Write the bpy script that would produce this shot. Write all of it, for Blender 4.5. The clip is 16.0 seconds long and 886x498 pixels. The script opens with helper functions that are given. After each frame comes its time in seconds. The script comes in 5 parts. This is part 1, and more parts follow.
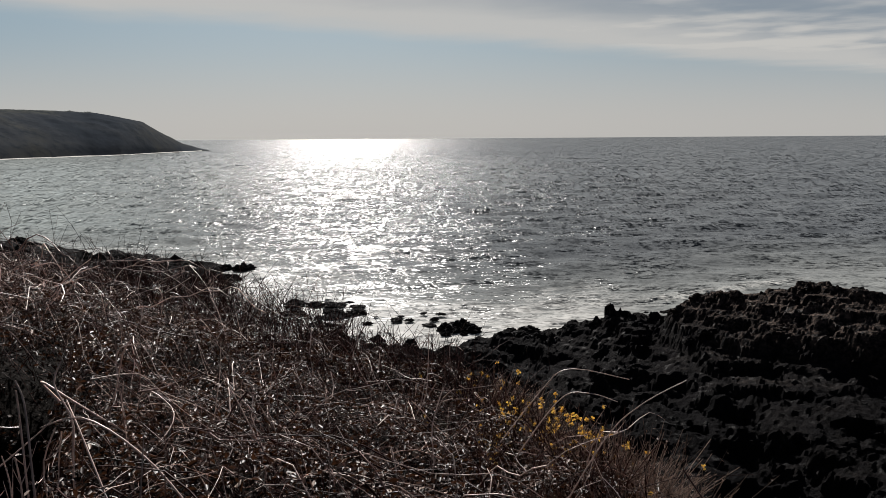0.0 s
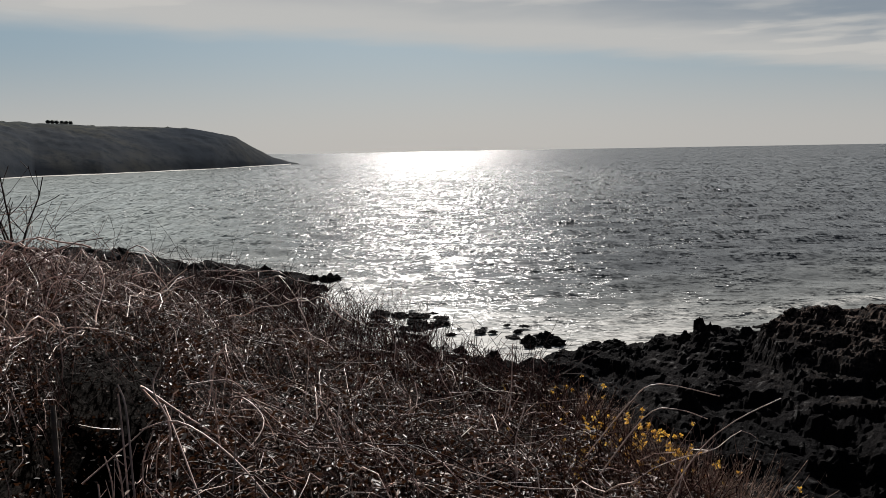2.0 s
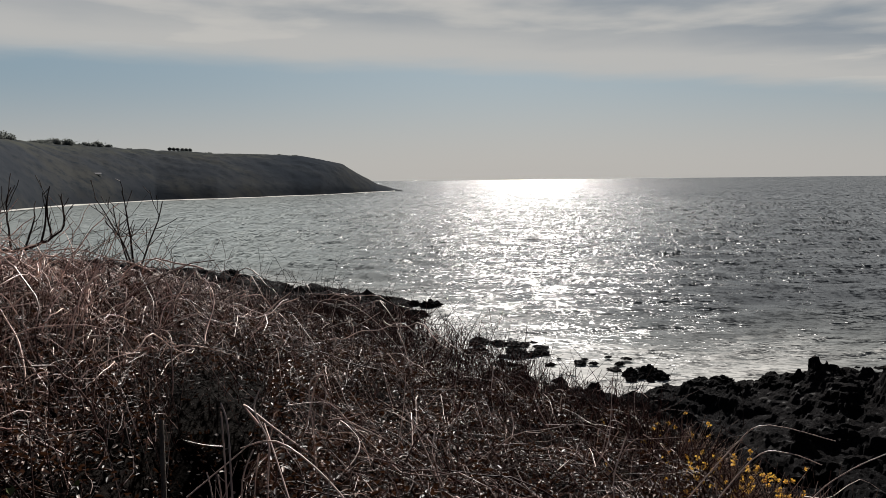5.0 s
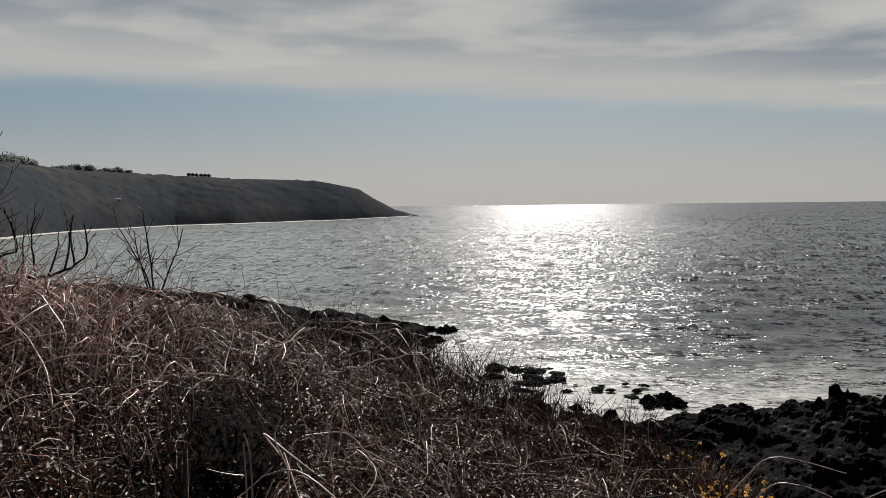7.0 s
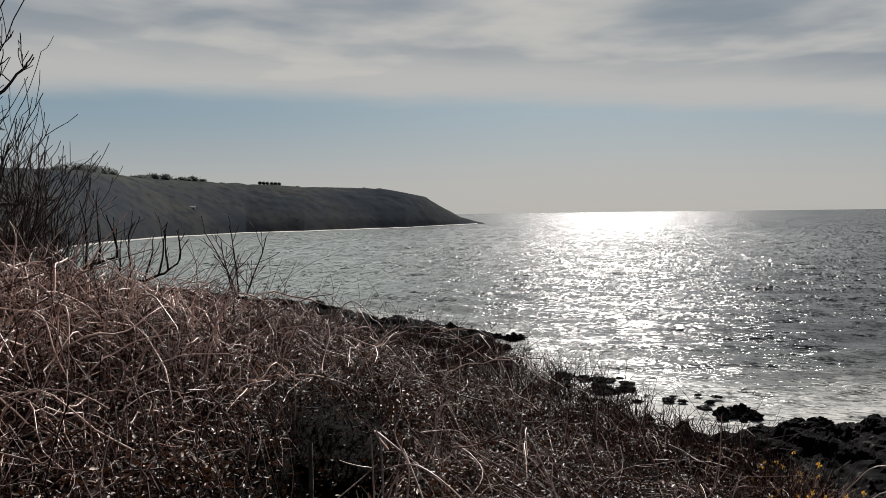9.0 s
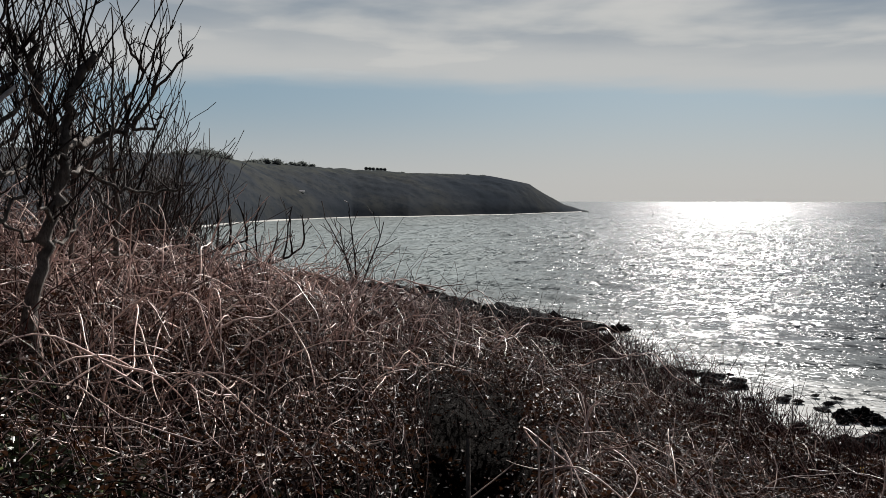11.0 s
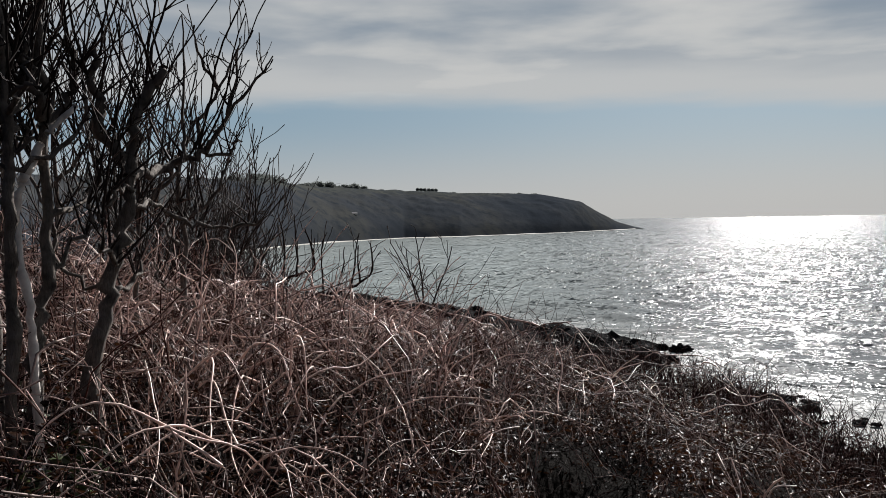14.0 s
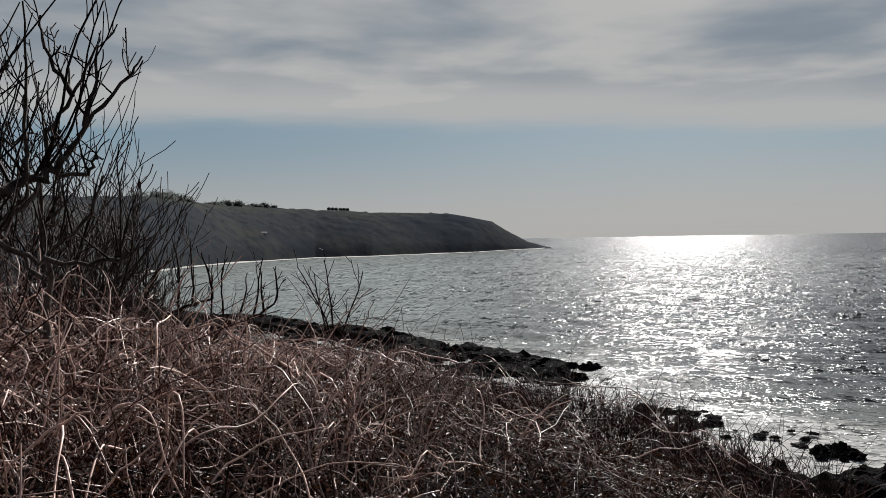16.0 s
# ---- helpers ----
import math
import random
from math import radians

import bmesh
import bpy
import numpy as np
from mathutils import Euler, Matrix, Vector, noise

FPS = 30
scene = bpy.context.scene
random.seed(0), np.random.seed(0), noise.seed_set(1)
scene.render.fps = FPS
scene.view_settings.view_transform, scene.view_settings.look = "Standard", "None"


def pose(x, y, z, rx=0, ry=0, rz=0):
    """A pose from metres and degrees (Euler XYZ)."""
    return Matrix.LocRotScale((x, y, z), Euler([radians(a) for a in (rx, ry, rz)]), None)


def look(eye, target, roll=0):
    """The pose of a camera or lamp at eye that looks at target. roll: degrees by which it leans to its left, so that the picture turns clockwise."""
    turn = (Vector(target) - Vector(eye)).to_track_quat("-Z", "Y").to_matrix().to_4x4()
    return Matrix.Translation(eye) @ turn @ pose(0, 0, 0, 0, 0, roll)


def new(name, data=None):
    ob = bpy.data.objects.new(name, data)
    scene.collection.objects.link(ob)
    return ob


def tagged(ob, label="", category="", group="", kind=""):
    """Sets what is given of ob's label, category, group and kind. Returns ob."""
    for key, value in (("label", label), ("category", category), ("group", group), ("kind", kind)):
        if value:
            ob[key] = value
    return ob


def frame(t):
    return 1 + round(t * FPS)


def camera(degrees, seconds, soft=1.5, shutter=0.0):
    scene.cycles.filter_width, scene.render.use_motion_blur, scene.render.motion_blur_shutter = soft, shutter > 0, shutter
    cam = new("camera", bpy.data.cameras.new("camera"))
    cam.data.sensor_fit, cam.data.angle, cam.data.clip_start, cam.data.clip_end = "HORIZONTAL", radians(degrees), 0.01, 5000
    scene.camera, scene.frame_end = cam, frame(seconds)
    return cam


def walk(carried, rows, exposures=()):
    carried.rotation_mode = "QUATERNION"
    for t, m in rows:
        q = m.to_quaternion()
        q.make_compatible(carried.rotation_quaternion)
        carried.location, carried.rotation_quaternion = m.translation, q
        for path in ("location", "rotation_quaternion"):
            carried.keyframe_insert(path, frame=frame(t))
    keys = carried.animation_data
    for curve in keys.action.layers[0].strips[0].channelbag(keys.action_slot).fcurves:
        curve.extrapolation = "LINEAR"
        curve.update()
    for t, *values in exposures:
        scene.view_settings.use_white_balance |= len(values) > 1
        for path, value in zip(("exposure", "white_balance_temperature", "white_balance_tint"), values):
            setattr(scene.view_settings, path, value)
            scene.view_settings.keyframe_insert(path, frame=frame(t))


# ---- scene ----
cam = camera(57.7, 16.0, soft=0.75)
PATH = [
    (0, (0.002, 0.677, 14.577), (-0.008, 2.658, 14.299), -0.4),
    (0.5, (0.001, 0.674, 14.578), (-0.051, 2.655, 14.306), -0.4),
    (1, (0.0, 0.67, 14.579), (-0.11, 2.649, 14.315), -0.5),
    (1.5, (0.001, 0.67, 14.579), (-0.162, 2.647, 14.321), -0.7),
    (2, (0.0, 0.669, 14.579), (-0.217, 2.642, 14.332), -1.0),
    (2.5, (0.002, 0.677, 14.577), (-0.262, 2.646, 14.339), -1.1),
    (3, (0.002, 0.676, 14.577), (-0.309, 2.639, 14.347), -1.1),
    (3.5, (0.004, 0.686, 14.575), (-0.36, 2.64, 14.352), -1.0),
    (4, (0.005, 0.691, 14.574), (-0.411, 2.636, 14.363), -0.8),
    (4.5, (0.005, 0.692, 14.574), (-0.441, 2.632, 14.379), -0.7),
    (7, (0.04, 0.581, 14.629), (-0.463, 2.513, 14.516), -0.6),
    (7.5, (0.014, 0.564, 14.625), (-0.506, 2.492, 14.513), -0.7),
    (8, (-0.021, 0.517, 14.639), (-0.576, 2.435, 14.527), -0.7),
    (8.2, (-0.038, 0.487, 14.614), (-0.619, 2.399, 14.524), -0.6),
    (10.3, (-0.272, 0.338, 14.676), (-1.0404, 2.1801, 14.5608), -0.3),
    (10.5, (-0.306, 0.342, 14.678), (-1.1011, 2.1737, 14.5598), -0.1),
    (11, (-0.379, 0.391, 14.654), (-1.2712, 2.1764, 14.5298), 0.1),
    (11.5, (-0.454, 0.448, 14.648), (-1.4257, 2.1911, 14.5138), 0.2),
    (12, (-0.521, 0.525, 14.652), (-1.546, 2.2366, 14.5168), 0.4),
    (12.5, (-0.586, 0.586, 14.664), (-1.6391, 2.2817, 14.5328), 0.7),
    (13, (-0.69, 0.682, 14.663), (-1.7567, 2.3693, 14.5448), 0.6),
    (13.5, (-0.846, 0.778, 14.668), (-1.9015, 2.473, 14.5748), -0.0),
    (14, (-0.99, 0.853, 14.711), (-1.9961, 2.5794, 14.6368), -0.9),
    (14.5, (-1.074, 0.898, 14.745), (-2.0269, 2.6551, 14.6718), -0.9),
    (15, (-1.167, 1.025, 14.748), (-2.0647, 2.8107, 14.6738), -0.7),
    (15.5, (-1.211, 1.164, 14.752), (-2.0669, 2.9709, 14.6918), -0.8),
    (16, (-1.265, 1.369, 14.77), (-2.0768, 3.1966, 14.7408), -0.9),
]
walk(cam, [(t, look(eye, target, roll)) for t, eye, target, roll in PATH], exposures=((0, 0.91, 6450, 10), (4.5, 0.84, 6500, 10), (8, 0.77, 6500, 10), (10.5, 0.94, 6380, 9), (12.5, 0.95, 6230, 9.5), (15, 0.86, 6250, 9.5), (16, 0.70, 6300, 9.5)))

# ---- light: hazy spring sun over the sea, thin cloud sheet overhead ----
SUN_AZ, SUN_EL = -8.0, 33.0          # degrees: azimuth from +y towards +x, elevation
world = bpy.data.worlds.new("world")
scene.world = world
world.use_nodes = True
wn, wl = world.node_tree.nodes, world.node_tree.links
wn.clear()


def wnode(kind, **values):
    n = wn.new(kind)
    for k, v in values.items():
        n.inputs[k].default_value = v
    return n


def wmath(op, a, b=None, c=None, clamp=False):
    n = wn.new("ShaderNodeMath")
    n.operation, n.use_clamp = op, clamp
    for i, v in enumerate((a, b, c)):
        if v is None:
            continue
        if isinstance(v, (int, float)):
            n.inputs[i].default_value = v
        else:
            wl.new(v, n.inputs[i])
    return n.outputs[0]


def wmix(fac, a, b):
    n = wn.new("ShaderNodeMix")
    n.data_type = "RGBA"
    for i, v in ((0, fac), (6, a), (7, b)):
        if isinstance(v, (int, float, tuple)):
            n.inputs[i].default_value = v
        else:
            wl.new(v, n.inputs[i])
    return n.outputs[2]


def wsmooth(v, lo, hi):
    n = wn.new("ShaderNodeMapRange")
    n.interpolation_type = "SMOOTHSTEP"
    wl.new(v, n.inputs[0])
    n.inputs[1].default_value, n.inputs[2].default_value = lo, hi
    return n.outputs[0]


sky = wn.new("ShaderNodeTexSky")
sky.sky_type, sky.sun_disc = "NISHITA", False
sky.sun_elevation, sky.sun_rotation = radians(SUN_EL), radians(SUN_AZ)
sky.air_density, sky.dust_density, sky.ozone_density = 1.0, 1.5, 1.0
direction = wn.new("ShaderNodeTexCoord").outputs["Generated"]
sep = wn.new("ShaderNodeSeparateXYZ")
wl.new(direction, sep.inputs[0])
up = wmath("MAXIMUM", sep.outputs[2], 0.012)
u, v = wmath("DIVIDE", sep.outputs[0], up), wmath("DIVIDE", sep.outputs[1], up)
flat = wn.new("ShaderNodeCombineXYZ")
wl.new(wmath("MULTIPLY", wmath("ADD", u, wmath("MULTIPLY", v, 0.7)), 1.0), flat.inputs[0])
wl.new(wmath("SUBTRACT", v, wmath("MULTIPLY", u, 0.7)), flat.inputs[1])
wisps = wnode("ShaderNodeTexNoise", Scale=0.8, Detail=5.0, Roughness=0.48, Distortion=0.15)
wl.new(flat.outputs[0], wisps.inputs["Vector"])
broad = wnode("ShaderNodeTexNoise", Scale=0.22, Detail=3.0, Roughness=0.5)
wl.new(flat.outputs[0], broad.inputs["Vector"])
# the far edge of the cloud sheet is a straight line in the cloud plane
reach = wmath("ADD", wmath("SUBTRACT", v, wmath("MULTIPLY", u, 0.7)), wmath("MULTIPLY", wmath("SUBTRACT", wisps.outputs[0], 0.5), 1.6))
sheet = wmath("SUBTRACT", 1.0, wsmooth(reach, 7.5, 9.3))
gaps = wsmooth(wmath("ADD", wmath("MULTIPLY", wisps.outputs[0], 0.55), wmath("MULTIPLY", broad.outputs[0], 0.6)), 0.46, 0.69)
# the sheet's far edge is thin and bright
gaps = wmath("MAXIMUM", gaps, wmath("MULTIPLY", wsmooth(reach, 4.6, 7.2), 0.85))
haze = wmath("SUBTRACT", 1.0, wsmooth(sep.outputs[2], 0.0, 0.13))
grey = wn.new("ShaderNodeHueSaturation")
grey.inputs["Saturation"].default_value = 0.6
wl.new(sky.outputs[0], grey.inputs["Color"])
clear = wmix(wmath("MULTIPLY", haze, 0.75), wmix(0.8, grey.outputs[0], (3.2, 4.8, 6.0, 1)), (8.25, 7.65, 6.95, 1))
cloud = wmix(gaps, (3.8, 4.4, 5.05, 1), (8.45, 8.22, 7.8, 1))
lit = wmix(wmath("MULTIPLY", sheet, 0.95), clear, cloud)
# higher up and away from the sun the sheet thins out to plain blue
high = wsmooth(sep.outputs[2], 0.40, 0.72)
ahead = wmath("ADD", wmath("MULTIPLY", sep.outputs[1], math.cos(radians(SUN_AZ))), wmath("MULTIPLY", sep.outputs[0], math.sin(radians(SUN_AZ))))
away = wmath("SUBTRACT", 1.0, wsmooth(ahead, -0.6, 0.45))
final = wmix(wmath("MAXIMUM", high, away), lit, wmix(0.85, grey.outputs[0], (0.46, 0.66, 1.08, 1)))
back = wnode("ShaderNodeBackground", Strength=0.0354)
wl.new(final, back.inputs[0])
wl.new(back.outputs[0], wn.new("ShaderNodeOutputWorld").inputs[0])

sun = new("sun", bpy.data.lights.new("sun", "SUN"))
sun.data.energy, sun.data.angle, sun.data.color = 4.8, radians(0.53), (1.0, 0.95, 0.895)
sun.matrix_world = look((0, 0, 60), (-60 * math.sin(radians(SUN_AZ)) / math.tan(radians(SUN_EL)), -60 * math.cos(radians(SUN_AZ)) / math.tan(radians(SUN_EL)), 0))

# ---- materials ----


class Mat:
    """A small node-material builder round one Principled shader."""

    def __init__(self, name, rough=0.7, spec=0.5, ior=1.45):
        self.m = bpy.data.materials.new(name)
        self.m.use_nodes = True
        self.n, self.l = self.m.node_tree.nodes, self.m.node_tree.links
        self.b = self.n["Principled BSDF"]
        self.b.inputs["Roughness"].default_value = rough
        self.b.inputs["Specular IOR Level"].default_value = spec
        self.b.inputs["IOR"].default_value = ior

    def put(self, sock, v):
        if isinstance(v, (int, float, tuple)):
            sock.default_value = v
        else:
            self.l.new(v, sock)

    def noise(self, scale, detail=4.0, rough=0.55, vec=None, dist=0.0):
        t = self.n.new("ShaderNodeTexNoise")
        t.inputs["Scale"].default_value, t.inputs["Detail"].default_value = scale, detail
        t.inputs["Roughness"].default_value, t.inputs["Distortion"].default_value = rough, dist
        self.l.new(vec if vec is not None else self.pos(), t.inputs["Vector"])
        return t

    def pos(self):
        return self.n.new("ShaderNodeNewGeometry").outputs["Position"]

    def island(self):
        return self.n.new("ShaderNodeNewGeometry").outputs["Random Per Island"]

    def scaled(self, vec, sx, sy, sz):
        t = self.n.new("ShaderNodeVectorMath")
        t.operation = "MULTIPLY"
        self.l.new(vec, t.inputs[0])
        t.inputs[1].default_value = (sx, sy, sz)
        return t.outputs[0]

    def attr(self, name):
        t = self.n.new("ShaderNodeAttribute")
        t.attribute_name = name
        return t.outputs["Fac"]

    def ramp(self, fac, stops):
        t = self.n.new("ShaderNodeValToRGB")
        e = t.color_ramp.elements
        while len(e) < len(stops):
            e.new(0.5)
        for i, (p, c) in enumerate(stops):
            e[i].position = p
            e[i].color = (*c, 1) if len(c) == 3 else c
        self.put(t.inputs[0], fac)
        return t.outputs[0]

    def math(self, op, a, b=None, clamp=False):
        t = self.n.new("ShaderNodeMath")
        t.operation, t.use_clamp = op, clamp
        self.put(t.inputs[0], a)
        if b is not None:
            self.put(t.inputs[1], b)
        return t.outputs[0]

    def mix(self, fac, a, b):
        t = self.n.new("ShaderNodeMix")
        t.data_type = "RGBA"
        for i, v in ((0, fac), (6, a), (7, b)):
            self.put(t.inputs[i], v)
        return t.outputs[2]

    def span(self, v, lo, hi, a=0.0, b=1.0):
        t = self.n.new("ShaderNodeMapRange")
        t.interpolation_type = "SMOOTHSTEP"
        self.put(t.inputs[0], v)
        for i, x in enumerate((lo, hi, a, b)):
            t.inputs[i + 1].default_value = x
        return t.outputs[0]

    def colour(self, v):
        self.put(self.b.inputs["Base Color"], v)
        return self

    def glow_through(self, share, colour):
        """Lets light pass through thin petals and leaves."""
        t, s = self.n.new("ShaderNodeBsdfTranslucent"), self.n.new("ShaderNodeMixShader")
        self.put(t.inputs[0], colour)
        s.inputs[0].default_value = share
        self.l.new(self.b.outputs[0], s.inputs[1])
        self.l.new(t.outputs[0], s.inputs[2])
        self.l.new(s.outputs[0], self.n["Material Output"].inputs[0])
        return self

    def bump(self, height, strength, distance=0.02):
        t = self.n.new("ShaderNodeBump")
        t.inputs["Strength"].default_value, t.inputs["Distance"].default_value = strength, distance
        self.l.new(height, t.inputs["Height"])
        self.l.new(t.outputs[0], self.b.inputs["Normal"])
        return self


def make_sea():
    m = Mat("sea_water", rough=0.2, spec=0.036, ior=1.33)
    flat = m.scaled(m.pos(), 1, 1, 0)
    split = m.n.new("ShaderNodeSeparateXYZ")
    m.l.new(m.pos(), split.inputs[0])
    far, bay, shallow = m.attr("far"), m.attr("bay"), m.attr("shallow")
    near = m.math("SUBTRACT", 1.0, far)
    mid = m.math("MULTIPLY", m.math("MULTIPLY", far, near), 2.5)

    def add(a, b):
        t = m.n.new("ShaderNodeVectorMath")
        m.l.new(a, t.inputs[0])
        m.l.new(b, t.inputs[1])
        return t.outputs[0]

    def times(a, k):
        t = m.n.new("ShaderNodeVectorMath")
        t.operation = "SCALE"
        m.l.new(a, t.inputs[0])
        m.put(t.inputs["Scale"], k)
        return t.outputs[0]

    # slopes of the chop, from long wave groups down to ripples; crests run along the shore
    total = None
    layers = ((0.05, 0.11, 0.12, 0.4, 2.0, None), (0.24, 0.55, 0.3, 0.85, 2.0, None), (0.9, 1.9, 0.75, 1.75, 2.0, None), (3.0, 4.4, 0.9, 1.2, 2.0, near),
              (2.2, 0.6, 1.9, 2.6, 1.0, mid), (0.9, 0.12, 0.6, 2.8, 1.0, far))
    for sx, sy, wx, wy, detail, where in layers:
        t = m.noise(1.0, detail, 0.55, m.scaled(flat, sx, sy, 1), 0.4)
        shift = m.n.new("ShaderNodeVectorMath")
        shift.operation = "SUBTRACT"
        m.l.new(t.outputs["Color"], shift.inputs[0])
        shift.inputs[1].default_value = (0.5, 0.5, 0.5)
        w = m.scaled(shift.outputs[0], wx, wy, 0)
        w = w if where is None else times(w, where)
        total = w if total is None else add(total, w)
    gusts = m.span(m.noise(0.012, 3.0, 0.6, m.scaled(flat, 0.6, 1.6, 1)).outputs[0], 0.3, 0.7, 0.75, 1.15)
    calm = m.math("SUBTRACT", 1.0, m.math("MULTIPLY", bay, 0.15))
    # steep wavelets come in small patches with calmer water between
    patch = m.span(m.noise(1.0, 2.0, 0.6, m.scaled(flat, 0.11, 0.16, 1)).outputs[0], 0.32, 0.68, 0.5, 2.0)
    slope = times(total, m.math("MULTIPLY", m.math("MULTIPLY", gusts, calm), m.math("MULTIPLY", patch, SEA_CHOP)))
    nrm = m.n.new("ShaderNodeVectorMath")
    nrm.operation = "NORMALIZE"
    m.l.new(add(m.n.new("ShaderNodeNewGeometry").outputs["Normal"], slope), nrm.inputs[0])
    m.l.new(nrm.outputs[0], m.b.inputs["Normal"])
    # surf: broad sheets of foam torn into lace
    web = m.noise(1.0, 7.0, 0.66, m.scaled(flat, 0.26, 0.5, 1), 1.4).outputs[0]
    lace = m.noise(1.0, 6.0, 0.68, m.scaled(flat, 1.5, 2.4, 1), 1.0).outputs[0]
    torn = m.math("ADD", m.math("MULTIPLY", web, 0.6), m.math("MULTIPLY", lace, 0.4))
    foam = m.span(m.math("ADD", torn, m.math("MULTIPLY", shallow, 0.34)), 0.62, 0.86)
    foam = m.math("MULTIPLY", foam, m.math("MULTIPLY", m.span(shallow, 0.22, 0.7), m.span(split.outputs[0], 8.0, 20.0, 1.0, 0.15)))
    foam = m.math("MAXIMUM", foam, m.math("MULTIPLY", m.attr("breaker"), m.span(lace, 0.40, 0.58)))
    # paler over the bay's sandy floor, with missing sky reflection added to the colour
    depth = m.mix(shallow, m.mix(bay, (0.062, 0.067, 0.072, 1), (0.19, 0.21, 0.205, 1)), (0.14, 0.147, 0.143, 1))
    m.colour(m.mix(foam, depth, (0.30, 0.297, 0.285, 1)))
    sheen = m.span(far, 0.0, 1.0, 0.20, 0.23)
    m.put(m.b.inputs["Roughness"], m.math("ADD", sheen, m.math("MULTIPLY", foam, 0.4)))
    return m.m


def make_rock():
    m = Mat("sea_rock", rough=0.75, spec=0.04)
    big = m.noise(0.35, 5.0, 0.6).outputs[0]
    fine = m.noise(3.5, 8.0, 0.7).outputs[0]
    crack = m.n.new("ShaderNodeTexVoronoi")
    crack.feature = "DISTANCE_TO_EDGE"
    crack.inputs["Scale"].default_value = 0.9
    m.l.new(m.noise(0.8, 3.0).outputs["Color"], crack.inputs["Vector"])
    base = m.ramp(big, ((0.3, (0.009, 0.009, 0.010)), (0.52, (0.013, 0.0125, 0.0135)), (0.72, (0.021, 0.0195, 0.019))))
    split = m.n.new("ShaderNodeSeparateXYZ")
    m.l.new(m.pos(), split.inputs[0])
    # dry lichened stone above the splash zone, paled like sunlit tops; black weed and tar lichen below
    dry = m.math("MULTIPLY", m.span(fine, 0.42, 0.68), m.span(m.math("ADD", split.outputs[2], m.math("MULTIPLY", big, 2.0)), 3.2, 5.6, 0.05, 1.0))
    # shade below the thicket put into the colour: landward and western rock blackened
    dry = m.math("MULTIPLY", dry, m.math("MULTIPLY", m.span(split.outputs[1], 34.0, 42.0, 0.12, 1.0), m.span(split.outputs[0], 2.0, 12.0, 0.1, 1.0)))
    slope_shade = m.span(split.outputs[1], 30.0, 43.0, 0.55, 0.0)
    m.colour(m.mix(slope_shade, m.mix(dry, base, (0.16, 0.12, 0.10, 1)), (0.004, 0.004, 0.0045, 1)))
    wet = m.span(m.noise(1.7, 3.0).outputs[0], 0.55, 0.7)
    m.put(m.b.inputs["Roughness"], m.span(wet, 0.0, 1.0, 0.9, 0.55))
    m.put(m.b.inputs["Specular IOR Level"], m.span(wet, 0.0, 1.0, 0.01, 0.05))
    m.bump(m.math("ADD", fine, m.math("MULTIPLY", m.noise(14.0, 4.0, 0.7).outputs[0], 0.4)), 1.0, 0.3)
    return m.m


def make_soil():
    m = Mat("hill_soil", rough=0.95, spec=0.03)
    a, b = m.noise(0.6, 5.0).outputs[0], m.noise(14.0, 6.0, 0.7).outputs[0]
    # brown soil taken down to near black: the brambles' shade is in its colour
    shaded_earth = m.mix(m.span(b, 0.35, 0.7), m.ramp(a, ((0.35, (0.002, 0.0014, 0.0012)), (0.65, (0.004, 0.003, 0.0024)))), (0.007, 0.005, 0.004, 1))
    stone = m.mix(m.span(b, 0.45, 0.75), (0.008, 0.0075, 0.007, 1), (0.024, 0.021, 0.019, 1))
    m.colour(m.mix(m.attr("stone"), shaded_earth, stone))
    m.bump(b, 0.9, 0.05)
    return m.m


def make_headland():
    m = Mat("hazed_scrub", rough=1.0, spec=0.0)
    a = m.noise(0.014, 4.0, 0.6).outputs[0]
    b = m.noise(0.11, 6.0, 0.7).outputs[0]
    split = m.n.new("ShaderNodeSeparateXYZ")
    m.l.new(m.pos(), split.inputs[0])
    # scrub tones shifted to blue-grey: distance haze is mixed into the colour
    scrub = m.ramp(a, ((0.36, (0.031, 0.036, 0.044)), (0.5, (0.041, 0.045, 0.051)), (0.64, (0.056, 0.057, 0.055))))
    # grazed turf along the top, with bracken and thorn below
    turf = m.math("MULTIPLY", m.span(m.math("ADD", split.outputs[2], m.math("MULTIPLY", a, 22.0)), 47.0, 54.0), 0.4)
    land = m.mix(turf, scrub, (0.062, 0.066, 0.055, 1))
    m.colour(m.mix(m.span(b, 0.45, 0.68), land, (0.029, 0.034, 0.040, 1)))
    m.bump(b, 0.3, 2.0)
    return m.m


def make_plain(name, dark, light, rough=0.7, scale=6.0, spec=0.4, per_island=True, third=None):
    """Dry plant matter: a tone per piece, mottled along it."""
    m = Mat(name, rough=rough, spec=spec)
    n = m.noise(scale, 4.0, 0.6).outputs[0]
    f = m.math("ADD", m.math("MULTIPLY", n, 0.5), m.math("MULTIPLY", m.island(), 0.6)) if per_island else n
    stops = ((0.25, dark), (0.75, light)) if third is None else ((0.2, dark), (0.66, light), (0.84, third))
    m.colour(m.ramp(f, stops))
    return m


